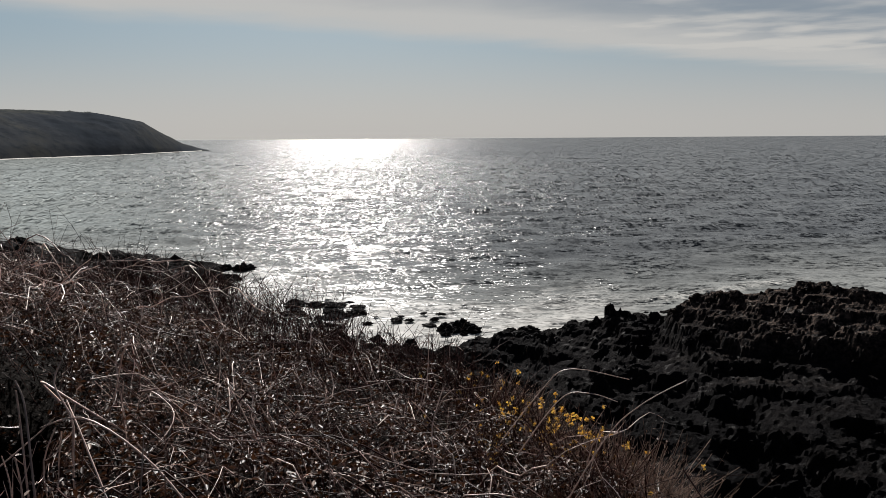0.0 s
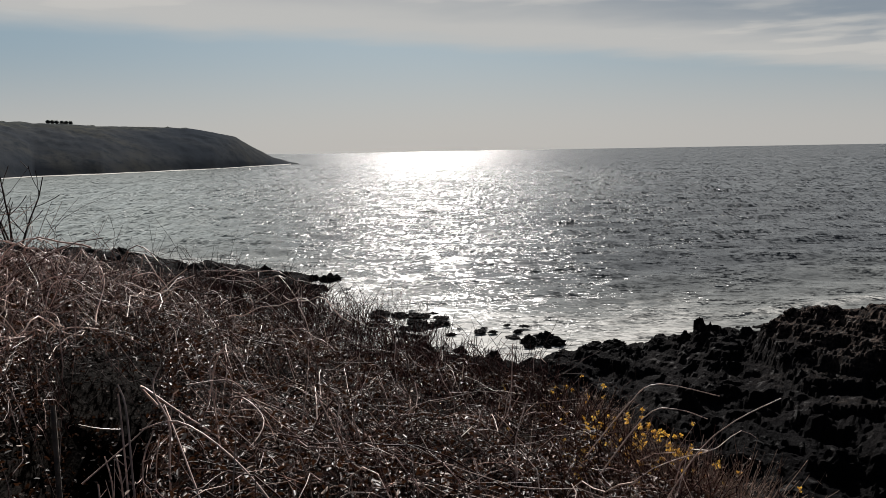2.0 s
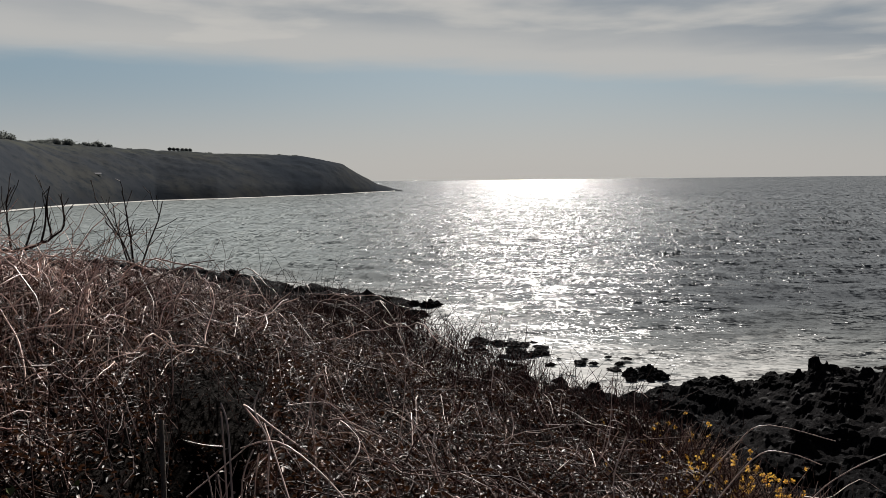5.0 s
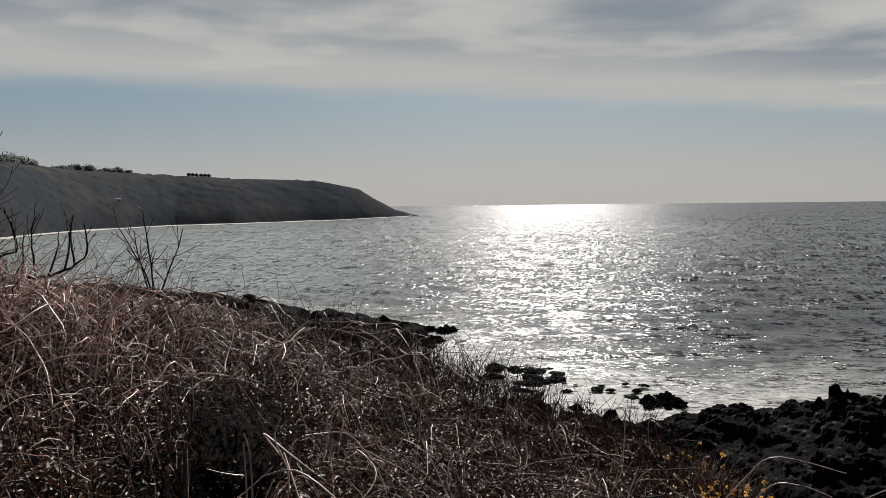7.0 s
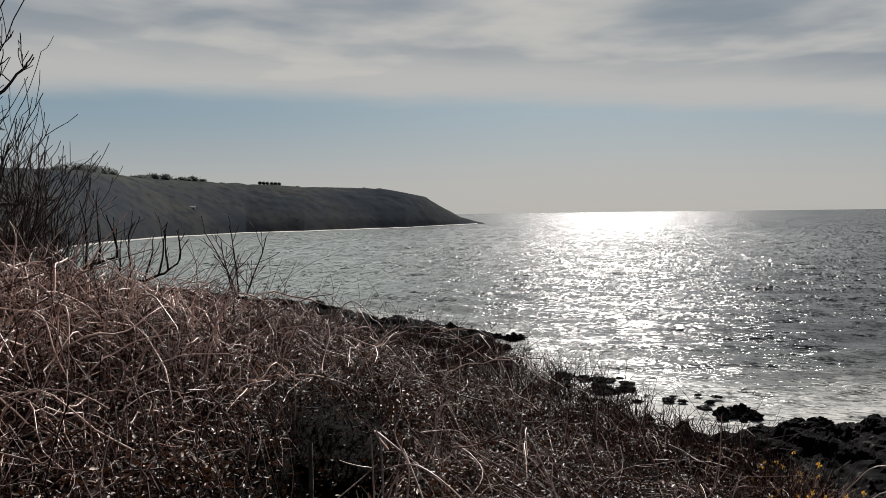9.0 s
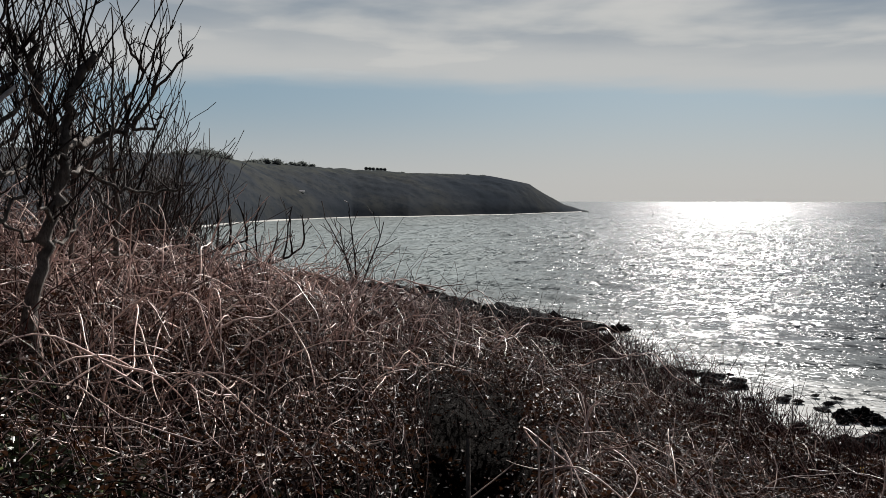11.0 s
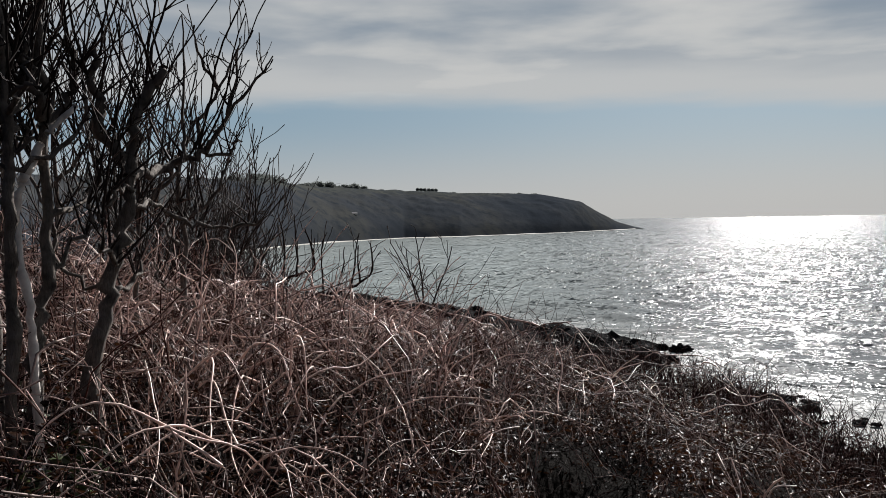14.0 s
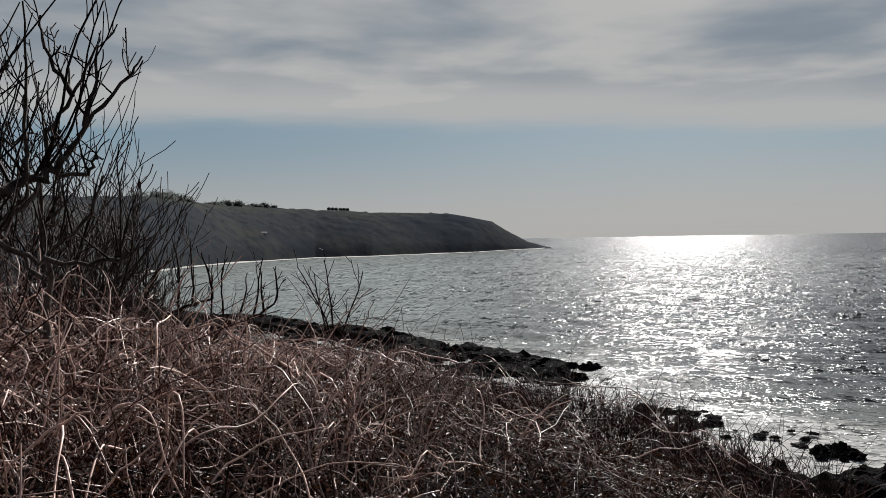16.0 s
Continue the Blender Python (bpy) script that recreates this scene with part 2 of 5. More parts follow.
SEA_CHOP = 1.0          # steepness of the wavelets
SEA, ROCK, SOIL, SCRUB = make_sea(), make_rock(), make_soil(), make_headland()
# cane, leaf and red twig: darkest tones carry the shade inside the thicket
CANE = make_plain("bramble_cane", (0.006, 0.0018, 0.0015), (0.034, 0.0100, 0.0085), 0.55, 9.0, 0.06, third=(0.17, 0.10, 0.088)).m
DRY = make_plain("dry_stem", (0.010, 0.0042, 0.0036), (0.060, 0.031, 0.027), 0.5, 9.0, 0.10, third=(0.52, 0.42, 0.37)).m
BARELIMB = make_plain("barkless_wood", (0.42, 0.37, 0.33), (0.80, 0.75, 0.70), 0.5, 18.0, 0.5, per_island=False).m
SNAPPED = make_plain("snapped_stem", (0.010, 0.0045, 0.0038), (0.11, 0.058, 0.048), 0.42, 9.0, 0.18, third=(0.64, 0.48, 0.41)).m
STALK = make_plain("dead_stalk", (0.09, 0.042, 0.035), (0.76, 0.58, 0.51), 0.40, 12.0, 0.36).m
PINK = make_plain("pink_cane", (0.050, 0.018, 0.0145), (0.78, 0.565, 0.49), 0.40, 14.0, 0.30).m
BROWN = make_plain("brown_cane", (0.011, 0.0035, 0.0029), (0.066, 0.023, 0.0175), 0.45, 9.0, 0.12, third=(0.38, 0.235, 0.19)).m
# near-black leaves stand in for shaded gaps, the pale third for leaf glints
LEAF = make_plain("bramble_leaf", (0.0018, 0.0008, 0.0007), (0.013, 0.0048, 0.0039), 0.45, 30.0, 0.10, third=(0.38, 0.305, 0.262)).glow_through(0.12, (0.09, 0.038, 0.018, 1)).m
GREEN_LEAF = make_plain("green_leaf", (0.02, 0.03, 0.012), (0.07, 0.09, 0.03), 0.35, 30.0, 0.6).m
BARK = make_plain("tree_bark", (0.026, 0.021, 0.019), (0.17, 0.145, 0.125), 0.8, 14.0, 0.2, per_island=False)
BARK = BARK.bump(BARK.noise(26.0, 5.0, 0.7, BARK.scaled(BARK.pos(), 1, 1, 0.3)).outputs[0], 0.9, 0.03).m
TWIG = make_plain("dark_twig", (0.010, 0.0072, 0.0066), (0.034, 0.024, 0.021), 0.65, 10.0, 0.06).m
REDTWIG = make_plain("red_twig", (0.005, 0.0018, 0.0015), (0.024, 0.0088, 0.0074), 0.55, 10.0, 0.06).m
GORSE = make_plain("gorse_spine", (0.03, 0.020, 0.014), (0.34, 0.235, 0.185), 0.7, 14.0, 0.3).m
PETAL = make_plain("gorse_petal", (0.46, 0.23, 0.05), (0.76, 0.52, 0.18), 0.55, 30.0, 0.2).glow_through(0.4, (0.75, 0.46, 0.08, 1)).m
SAND = make_plain("wet_sand", (0.30, 0.29, 0.27), (0.50, 0.48, 0.45), 0.8, 0.08, 0.1, per_island=False).m
RENDERED = make_plain("lime_render", (0.45, 0.43, 0.40), (0.62, 0.60, 0.56), 0.8, 1.5, 0.2, per_island=False).m
SLATE = make_plain("roof_slate", (0.09, 0.09, 0.10), (0.16, 0.16, 0.17), 0.7, 1.5, 0.2, per_island=False).m
# skyline foliage paled to grey and made translucent, imitating haze
FARTREE = make_plain("hazed_foliage", (0.11, 0.12, 0.125), (0.20, 0.205, 0.20), 0.9, 0.4, 0.1).glow_through(0.5, (0.13, 0.14, 0.13, 1)).m

# ---- mesh helpers ----


def mesh_np(name, verts, faces, material, smooth=True):
    """A mesh from arrays: verts (n, 3) and faces (m, k)."""
    verts, faces = np.asarray(verts, np.float32), np.asarray(faces, np.int32)
    me = bpy.data.meshes.new(name)
    me.vertices.add(len(verts))
    me.vertices.foreach_set("co", verts.ravel())
    m, k = faces.shape
    me.loops.add(m * k)
    me.loops.foreach_set("vertex_index", faces.ravel())
    me.polygons.add(m)
    me.polygons.foreach_set("loop_start", np.arange(0, m * k, k, dtype=np.int32))
    me.update(calc_edges=True)
    me.validate()
    me.polygons.foreach_set("use_smooth", np.full(len(me.polygons), smooth))
    me.materials.append(material)
    return me


def part(name, me, parent, label=""):
    ob = new(name, me)
    ob.parent = parent
    return tagged(ob, label)


def tube_arrays(P, R, sides=3):
    """Tubes along K polylines of N points: P (K, N, 3), R (K, N)."""
    P, R = np.asarray(P, float), np.asarray(R, float)
    K, N, _ = P.shape
    T = np.gradient(P, axis=1)
    T /= np.linalg.norm(T, axis=2, keepdims=True) + 1e-9
    ref = np.zeros((K, 1, 3))
    mean = np.abs(T.mean(axis=1))
    ref[np.arange(K), 0, np.argmin(mean, axis=1)] = 1.0
    A = np.cross(T, ref)
    A /= np.linalg.norm(A, axis=2, keepdims=True) + 1e-9
    B = np.cross(T, A)
    ang = np.arange(sides) * 2 * np.pi / sides
    V = P[:, :, None, :] + R[:, :, None, None] * (np.cos(ang)[None, None, :, None] * A[:, :, None, :] + np.sin(ang)[None, None, :, None] * B[:, :, None, :])
    idx = np.arange(K * N * sides).reshape(K, N, sides)
    nxt = np.roll(idx, -1, axis=2)
    F = np.stack([idx[:, :-1], nxt[:, :-1], nxt[:, 1:], idx[:, 1:]], axis=-1).reshape(-1, 4)
    return V.reshape(-1, 3), F


def join(chunks):
    """Several (verts, faces) arrays as one."""
    vs, fs, o = [], [], 0
    for v, f in chunks:
        vs.append(v)
        fs.append(f + o)
        o += len(v)
    return np.concatenate(vs), np.concatenate(fs)


def leaf_arrays(C, size, rng, flatness=0.5, wide=0.33):
    """Small folded leaves of six corners at the centres C (K, 3)."""
    K = len(C)
    d = rng.normal(size=(K, 3))
    d[:, 2] *= flatness
    d /= np.linalg.norm(d, axis=1, keepdims=True)
    up = rng.normal(size=(K, 3)) * 0.6 + np.array((0, 0, 1))
    s = np.cross(d, up)
    s /= np.linalg.norm(s, axis=1, keepdims=True) + 1e-9
    n = np.cross(s, d)
    L = size * rng.uniform(0.6, 1.4, (K, 1))
    fold = rng.uniform(0.1, 0.5, (K, 1))
    curl = rng.uniform(-0.3, 0.4, (K, 1))
    rib = lambda t: C + d * L * (t - 0.5) - n * L * curl * t * t
    up_side = n * L * fold * 0.5
    r1, r2 = rib(0.32) + s * L * wide + up_side, rib(0.68) + s * L * wide * 0.8 + up_side
    l1, l2 = rib(0.32) - s * L * wide + up_side, rib(0.68) - s * L * wide * 0.8 + up_side
    V = np.stack([rib(0.0), r1, r2, rib(1.0), l2, l1], axis=1).reshape(-1, 3)
    i = np.arange(K)[:, None] * 6
    F = np.concatenate([i + np.array([[0, 1, 2, 3]]), i + np.array([[0, 3, 4, 5]])], axis=1).reshape(-1, 4)
    return V, F


def grid_faces(nx, ny):
    i = np.arange(nx * ny).reshape(ny, nx)
    return np.stack([i[:-1, :-1], i[:-1, 1:], i[1:, 1:], i[1:, :-1]], axis=-1).reshape(-1, 4)


def lattice(ix, iy, seed):
    h = (ix.astype(np.int64) * 374761393 + iy.astype(np.int64) * 668265263 + seed * 1442695041) & 0x7FFFFFFF
    h = ((h ^ (h >> 13)) * 1274126177) & 0x7FFFFFFF
    return ((h ^ (h >> 16)) & 0xFFFF) / 65535.0


def vnoise(x, y, seed=0):
    """Smooth value noise in 0..1 on arrays."""
    ix, iy = np.floor(x), np.floor(y)
    fx, fy = x - ix, y - iy
    fx, fy = fx * fx * (3 - 2 * fx), fy * fy * (3 - 2 * fy)
    ix, iy = ix.astype(np.int64), iy.astype(np.int64)
    a, b = lattice(ix, iy, seed), lattice(ix + 1, iy, seed)
    c, d = lattice(ix, iy + 1, seed), lattice(ix + 1, iy + 1, seed)
    return (a * (1 - fx) + b * fx) * (1 - fy) + (c * (1 - fx) + d * fx) * fy


def fbm(x, y, octaves=5, seed=0, gain=0.5, ridged=False):
    total, amp, norm = 0.0, 1.0, 0.0
    for o in range(octaves):
        n = vnoise(x * 2.0 ** o + 17.3 * o, y * 2.0 ** o - 9.1 * o, seed + o)
        if ridged:
            n = 1 - np.abs(2 * n - 1)
        total = total + amp * n
        norm += amp
        amp *= gain
    return total / norm


# ---- the lie of the land ----
EDGE_X = (-60, -30, -14, -8, -4.5, -1.5, 0.0, 0.7, 1.05, 1.3, 1.8, 4, 9, 40)
EDGE_Y = (50, 30, 17, 13.6, 10.6, 8.4, 7.2, 5.9, 4.7, 3.2, 1.0, -5, -18, -60)
SHORE_X = (-160, -78, -57, -40, -25, -18, -13, -8, 3, 8, 13, 25, 40, 90, 160)
SHORE_Y = (190, 104, 98, 88, 79, 66, 58, 54, 54, 57, 61, 66, 76, 90, 70)


def canopy(x, y):
    """Height of the bramble tops."""
    fall = np.interp(x, (-8, -4, 0.5), (0.084, 0.094, 0.142))
    lumps = 0.30 * (fbm(x * 0.9, y * 0.9, 3, 5) - 0.5) + 0.34 * (fbm(x * 3.0, y * 3.0, 2, 8) - 0.5)
    bank = 0.16 * np.clip(-4.0 - x, 0, 5) + 0.42 * np.clip((-2.9 - x) / 1.1, 0, 1) * np.clip((y - 2.0) / 0.8, 0, 1)
    return 13.62 - fall * np.clip(y - 2.5, -2, 40) - 0.20 * np.clip(x + 2.0, 0, 9) + lumps + bank * np.clip((11 - y) / 6, 0, 1)


def edge(x):
    return np.interp(x, EDGE_X, EDGE_Y)


def run(x, y):
    """1 in the dark animal run that cuts into the brambles."""
    t = np.clip((y - 3.2) / 3.0, 0, 1)
    cx = -1.75 - 1.25 * t
    return np.exp(-((x - cx) / 0.33) ** 4) * np.clip((y - 2.2) / 0.4, 0, 1) * np.clip((5.9 - y) / 0.4, 0, 1)


def terrain(x, y):
    """Ground height: the hill, the drop, the rock platform, the sea bed."""
    s = (y - edge(x)) * 0.75
    top = canopy(x, y) - 0.62 - 0.85 * run(x, y)
    path = np.exp(-((y - 0.2 + 0.35 * x) / 1.3) ** 2)
    top = top * (1 - path) + np.minimum(top, 13.02 + 0.1 * np.clip(-x, 0, 30)) * path
    top = top + 0.12 * np.clip(-2 - y, 0, 60)
    d = y - np.interp(x, SHORE_X, SHORE_Y)
    shelf = np.interp(d, (-40, -12, 0, 10, 40), (1.5, -0.5, -2.0, -2.6, -6))
    drop = 12.6 - 1.05 * s - 0.9 * (fbm(x * 0.25, y * 0.25, 4, 3) - 0.5) * np.clip(s, 0, 4)
    low = np.maximum(np.minimum(drop, top), shelf)
    k = np.clip(s / 0.8, 0, 1)
    return top * (1 - k) + low * k


def axis(*spans):
    """Grid lines from (start, end, step) spans."""
    return np.concatenate([np.arange(a, b, s) for a, b, s in spans])


def build_ground():
    xs = axis((-2600, -400, 200), (-400, -100, 25), (-100, -20, 3), (-20, 14, 0.25), (14, 100, 3), (100, 400, 30), (400, 2601, 200))
    ys = axis((-2600, -400, 200), (-400, -60, 20), (-60, -4, 2), (-4, 20, 0.25), (20, 140, 3), (140, 300, 20), (300, 4001, 185))
    X, Y = np.meshgrid(xs, ys)
    Z = terrain(X, Y)
    Z = np.where((Y < 60) & (Y > -4) & (np.abs(X) < 60), Z + 0.10 * (fbm(X * 1.7, Y * 1.7, 4, 2) - 0.5), Z)
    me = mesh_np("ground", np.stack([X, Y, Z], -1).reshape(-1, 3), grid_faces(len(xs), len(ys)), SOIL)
    at = me.attributes.new("stone", "FLOAT", "POINT")
    at.data.foreach_set("value", np.clip((Y - edge(X) - 0.6) / 1.5, 0, 1).astype(np.float32).ravel())
    tagged(new("ground", me), "coastal hillside soil falling to the sea, coloured near black for bramble shade", "ground", kind="structure")


def build_sea():
    az = np.radians(axis((-100, -48, 1.0), (-48, 34, 0.36), (34, 101, 1.0)))
    r = 36 * (5600 / 36) ** (np.linspace(0, 1, 360))
    A, D = np.meshgrid(az, r)
    X, Y = D * np.sin(A), D * np.cos(A)
    d = Y - np.interp(X, SHORE_X, SHORE_Y)
    calm = np.clip(d / 25, 0.12, 1) * np.clip(900 / D, 0, 1) ** 1.5
    Z = np.zeros_like(X)
    for k, (wave, head, amp) in enumerate(((31, 4, 0.10), (17, -9, 0.09), (11.5, 12, 0.11), (7.3, -20, 0.12), (5.1, 26, 0.10))):
        th = radians(head)
        ph = (X * math.sin(th) + Y * math.cos(th)) * 2 * math.pi / wave + 5 * fbm(X / 60, Y / 60, 2, 20 + k) + 2.1 * k
        Z += 1.15 * amp * calm * (1 - 2 * np.abs(np.sin(ph / 2)) ** 1.3) * (0.4 + 1.2 * vnoise(X / 35, Y / 20, 40 + k))
    # low breakers running in to the rocks; the inner ones turn over
    breaking = np.zeros_like(X)
    for off, x0, x1, h in ((29, 6, 30, 0.28), (12, 0, 12, 0.22), (9, 12, 40, 0.35), (16, -30, 4, 0.2)):
        line = d - off - 3 * (fbm(X / 14, Y * 0, 3, 60) - 0.5)
        along = np.clip((X - x0) / 8, 0, 1) * np.clip((x1 - X) / 8, 0, 1)
        Z += h * np.exp(-(line / 1.3) ** 2) * along
        if off < 14:
            breaking = np.maximum(breaking, np.exp(-((line + 0.9) / 0.8) ** 2) * along)
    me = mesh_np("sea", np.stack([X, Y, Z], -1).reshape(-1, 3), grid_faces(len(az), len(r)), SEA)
    shallow = np.clip(1 - (d + 4 * (fbm(X / 12, Y / 7, 3, 70) - 0.5)) / 38, 0, 1)
    shallow = shallow * np.clip((X + 85) / 15, 0, 1)
    at = me.attributes.new("shallow", "FLOAT", "POINT")
    at.data.foreach_set("value", shallow.astype(np.float32).ravel())
    at = me.attributes.new("breaker", "FLOAT", "POINT")
    at.data.foreach_set("value", breaking.astype(np.float32).ravel())
    # bay mask goes by bearing from the viewpoint; it brightens the water colour
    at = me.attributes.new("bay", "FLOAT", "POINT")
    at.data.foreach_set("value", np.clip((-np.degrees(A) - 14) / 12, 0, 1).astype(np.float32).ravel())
    at = me.attributes.new("far", "FLOAT", "POINT")
    at.data.foreach_set("value", np.clip(np.log(D / 90) / math.log(800 / 90), 0, 1).astype(np.float32).ravel())
    tagged(new("sea", me), "grey-green rippled sea glittering under the sun", "sea", kind="structure")


# headland: far side of the bay; by azimuth in degrees: shore distance and crest height
HEAD_AZ = (-120, -80, -60, -50, -43, -40, -33, -29, -23.7, -21.9, -20.4, -19.5, -18, -17, -16.4)
HEAD_D = (150, 170, 240, 330, 450, 520, 640, 660, 735, 762, 812, 843, 895, 932, 958)
CREST_H = (34, 34, 36, 40, 45, 44, 43.5, 41.5, 41.5, 36, 31, 22, 8.5, 3, 0.5)


def build_headland():
    az = np.arange(-120, -16.2, 0.12)
    D = np.interp(az, HEAD_AZ, HEAD_D) + 5 * (fbm(az * 0.5, az * 0, 3, 11) - 0.5)
    Hc = np.interp(az, HEAD_AZ, CREST_H) + 1.6 * (fbm(az * 1.1, az * 0 + 3, 4, 12) - 0.5)
    knots = np.array((-0.02, 0.0, 0.03, 0.08, 0.14, 0.22, 0.32, 0.44, 0.58, 0.74, 0.9, 1.05, 1.3, 1.8, 2.6))
    heights = np.array((-0.04, 0.01, 0.10, 0.22, 0.32, 0.44, 0.57, 0.70, 0.82, 0.93, 0.99, 1.0, 0.98, 0.9, 0.5))
    steps = np.concatenate([np.linspace(-0.02, 1.1, 44), (1.3, 1.8, 2.6)])
    rise = np.interp(steps, knots, heights)
    depth = np.interp(az, (-120, -43, -24, -16.3), (90, 150, 170, 20))
    S, A = np.meshgrid(steps, az)
    R = D[:, None] + S * depth[:, None]
    X, Y = R * np.sin(np.radians(A)), R * np.cos(np.radians(A))
    Z = rise[None, :] * Hc[:, None] + (2.0 * (fbm(X / 45, Y / 45, 4, 13, 0.6) - 0.5) + 4.2 * (fbm(X / 10, Y / 10, 4, 14, 0.6) - 0.5)) * np.clip((1.15 - S) * 1.4, 0.25, 1) * np.clip(rise, 0, 1)[None, :] * np.clip(Hc / 20, 0, 1)[:, None]
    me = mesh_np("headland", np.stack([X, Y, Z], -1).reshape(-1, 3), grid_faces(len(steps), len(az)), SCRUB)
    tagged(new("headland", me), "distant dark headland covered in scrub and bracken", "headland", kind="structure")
    # pale strip of sand and surf along its foot
    a2 = np.arange(-60, -16.6, 0.2)
    D2 = np.interp(a2, HEAD_AZ, HEAD_D)
    wide = np.interp(a2, (-60, -43, -36, -28, -17), (16, 16, 9, 5, 3)) * (0.7 + 0.6 * fbm(a2 * 1.3, a2 * 0, 3, 15))
    rows = [np.stack([(D2 + k) * np.sin(np.radians(a2)), (D2 + k) * np.cos(np.radians(a2)), z + a2 * 0], -1) for k, z in ((4, 0.9), (-1, 0.5), (-wide, 0.12))]
    V = np.stack(rows, 1).reshape(-1, 3)
    me = mesh_np("beach", V, grid_faces(3, len(a2)), SAND)
    tagged(new("beach", me), "pale strip of wet sand and surf under the headland", "beach", kind="structure")


build_ground()
build_sea()
build_headland()

# ---- rocks ----


def platform_height(X, Y):
    d = Y - np.interp(X, SHORE_X, SHORE_Y)
    base = np.interp(d, (-40, -14, -3, 6, 16), (4.0, 2.2, 0.6, -0.55, -1.6)) - 0.9 * np.clip((-8 - X) / 6, 0, 1) * np.clip((8 - d) / 8, 0, 1)
    crag = fbm(X / 5.5, Y / 4.0, 6, 31, 0.55, True)
    lump = fbm(X / 16, Y / 9, 3, 33)
    spine = np.interp(X, (-90, -62, -42, -23), (119, 111, 96, 87))
    ledge = np.clip((-20 - X) / 5, 0, 1) * np.clip((X + 100) / 10, 0, 1) * np.exp(-np.abs((Y - spine + 3) / 8.5) ** 4) * 1.75
    low = base + 2.3 * (crag - 0.62) + 2.0 * (lump - 0.5) + ledge
    # the crags climb up the drop below the thicket
    s = (Y - edge(X)) * 0.75
    cliff = terrain(X, Y) + 0.15 + 2.2 * (fbm(X / 2.6, Y / 2.6, 5, 35, 0.55, True) - 0.62) * np.clip((s - 1.2) / 4, 0, 1)
    return np.where(s > 1.0, np.maximum(low, cliff), -6.0)


def build_platform(name, x0, x1, y0, y1, step):
    xs, ys = (np.arange(a, e, step) for a, e in ((x0, x1), (y0, y1)))
    if step < 0.3:
        # finer where the crags come close under the thicket
        xs, ys = axis((x0, 0, 0.22), (0, 18, 0.12), (18, x1, 0.22)), axis((y0, 10, 0.2), (10, 30, 0.12), (30, y1, 0.2))
    X, Y = np.meshgrid(xs, ys)
    Z = platform_height(X, Y)
    Z = ledges(ledges(Z, X, Y, 1.1, 0.55), X, Y, 0.36, 0.55)
    rough = 0.4 * (fbm(X / 0.9, Y / 0.9, 5, 37, 0.66, True) - 0.6) + 0.8 * (fbm(X / 0.6, Y / 0.6, 3, 38, 0.8) - 0.5) + 0.5 * (fbm(X / 0.3, Y / 0.3, 2, 39, 0.7) - 0.5)
    Z = Z + 0.45 * rough * np.clip((Y - edge(X)) / 6 - 0.3, 0, 1) * (Z > -1.5)
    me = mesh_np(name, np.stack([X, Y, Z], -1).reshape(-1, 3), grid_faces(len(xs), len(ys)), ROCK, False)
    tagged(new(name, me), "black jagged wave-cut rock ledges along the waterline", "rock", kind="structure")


def ledges(z, X, Y, step, share):
    """Breaks a rock surface into tilted ledges with sharp risers."""
    skew = 0.12 * X + 0.05 * Y + 1.3 * step * (fbm(X / 2.2, Y / 2.2, 3, 91) - 0.5)
    t = (z + skew) / step
    f = t - np.floor(t)
    return z * (1 - share) + share * ((np.floor(t) + np.clip((f - 0.7) / 0.3, 0, 1)) * step - skew)


def outcrop_height(X, Y):
    """The crag: a low jagged ridge, a notch, then a broad back whose shoulder breaks off steeply to the landward side."""
    bend = 1.2 * (fbm(X / 5, Y / 5, 3, 55) - 0.5)
    crest_y = np.interp(X, (6, 14, 26, 45), (55.5, 52.5, 47.5, 43)) + bend
    top = np.interp(X + 0.6 * bend, (5, 8, 10.2, 11.2, 12.6, 13.4, 14.0, 14.6, 16.2, 18.5, 22.5, 24.5, 27, 34, 46), (0.3, 1.4, 2.2, 2.8, 2.4, 1.5, 1.9, 3.1, 4.1, 4.7, 5.5, 5.3, 4.6, 4.0, 3.2))
    back = np.interp(X, (8, 13, 15, 24), (2.5, 3.0, 6.0, 9.0))
    s = crest_y - Y
    sea_side = np.clip(1 + (s + 0.5) / 3.0, 0, 1)
    shoulder = top * (1 - 0.20 * np.clip(s / back, 0, 1))
    face = np.clip((s - back - 0.8 * bend) / 2.6, 0, 1)
    z = shoulder * (1 - face) + np.minimum(shoulder, 1.2) * face
    z = np.where(s < 0, top * sea_side - 1.5 * (1 - sea_side), z)
    crag = fbm(X / 1.6, Y / 1.6, 5, 51, 0.6, True)
    block = fbm(X / 4.0, Y / 4.0, 4, 53)
    fine = fbm(X / 0.5, Y / 0.5, 3, 57, 0.75)
    chips = lattice(np.floor(X / 0.29 + 0.4 * fine), np.floor(Y / 0.29 + 0.4 * fine), 58)
    z = z + (1.0 * (crag - 0.6) + 0.9 * (block - 0.5) + 0.25 * (fine - 0.5) + 0.22 * (chips - 0.5)) * np.clip(z / 2.5, 0.3, 1)
    z = ledges(ledges(z, X, Y, 0.9, 0.35), Y, X, 0.33, 0.55)
    return z - 3.0 * np.clip((s - 17) / 5, 0, 1) - 3.0 * np.clip((6 - X) / 2, 0, 1)


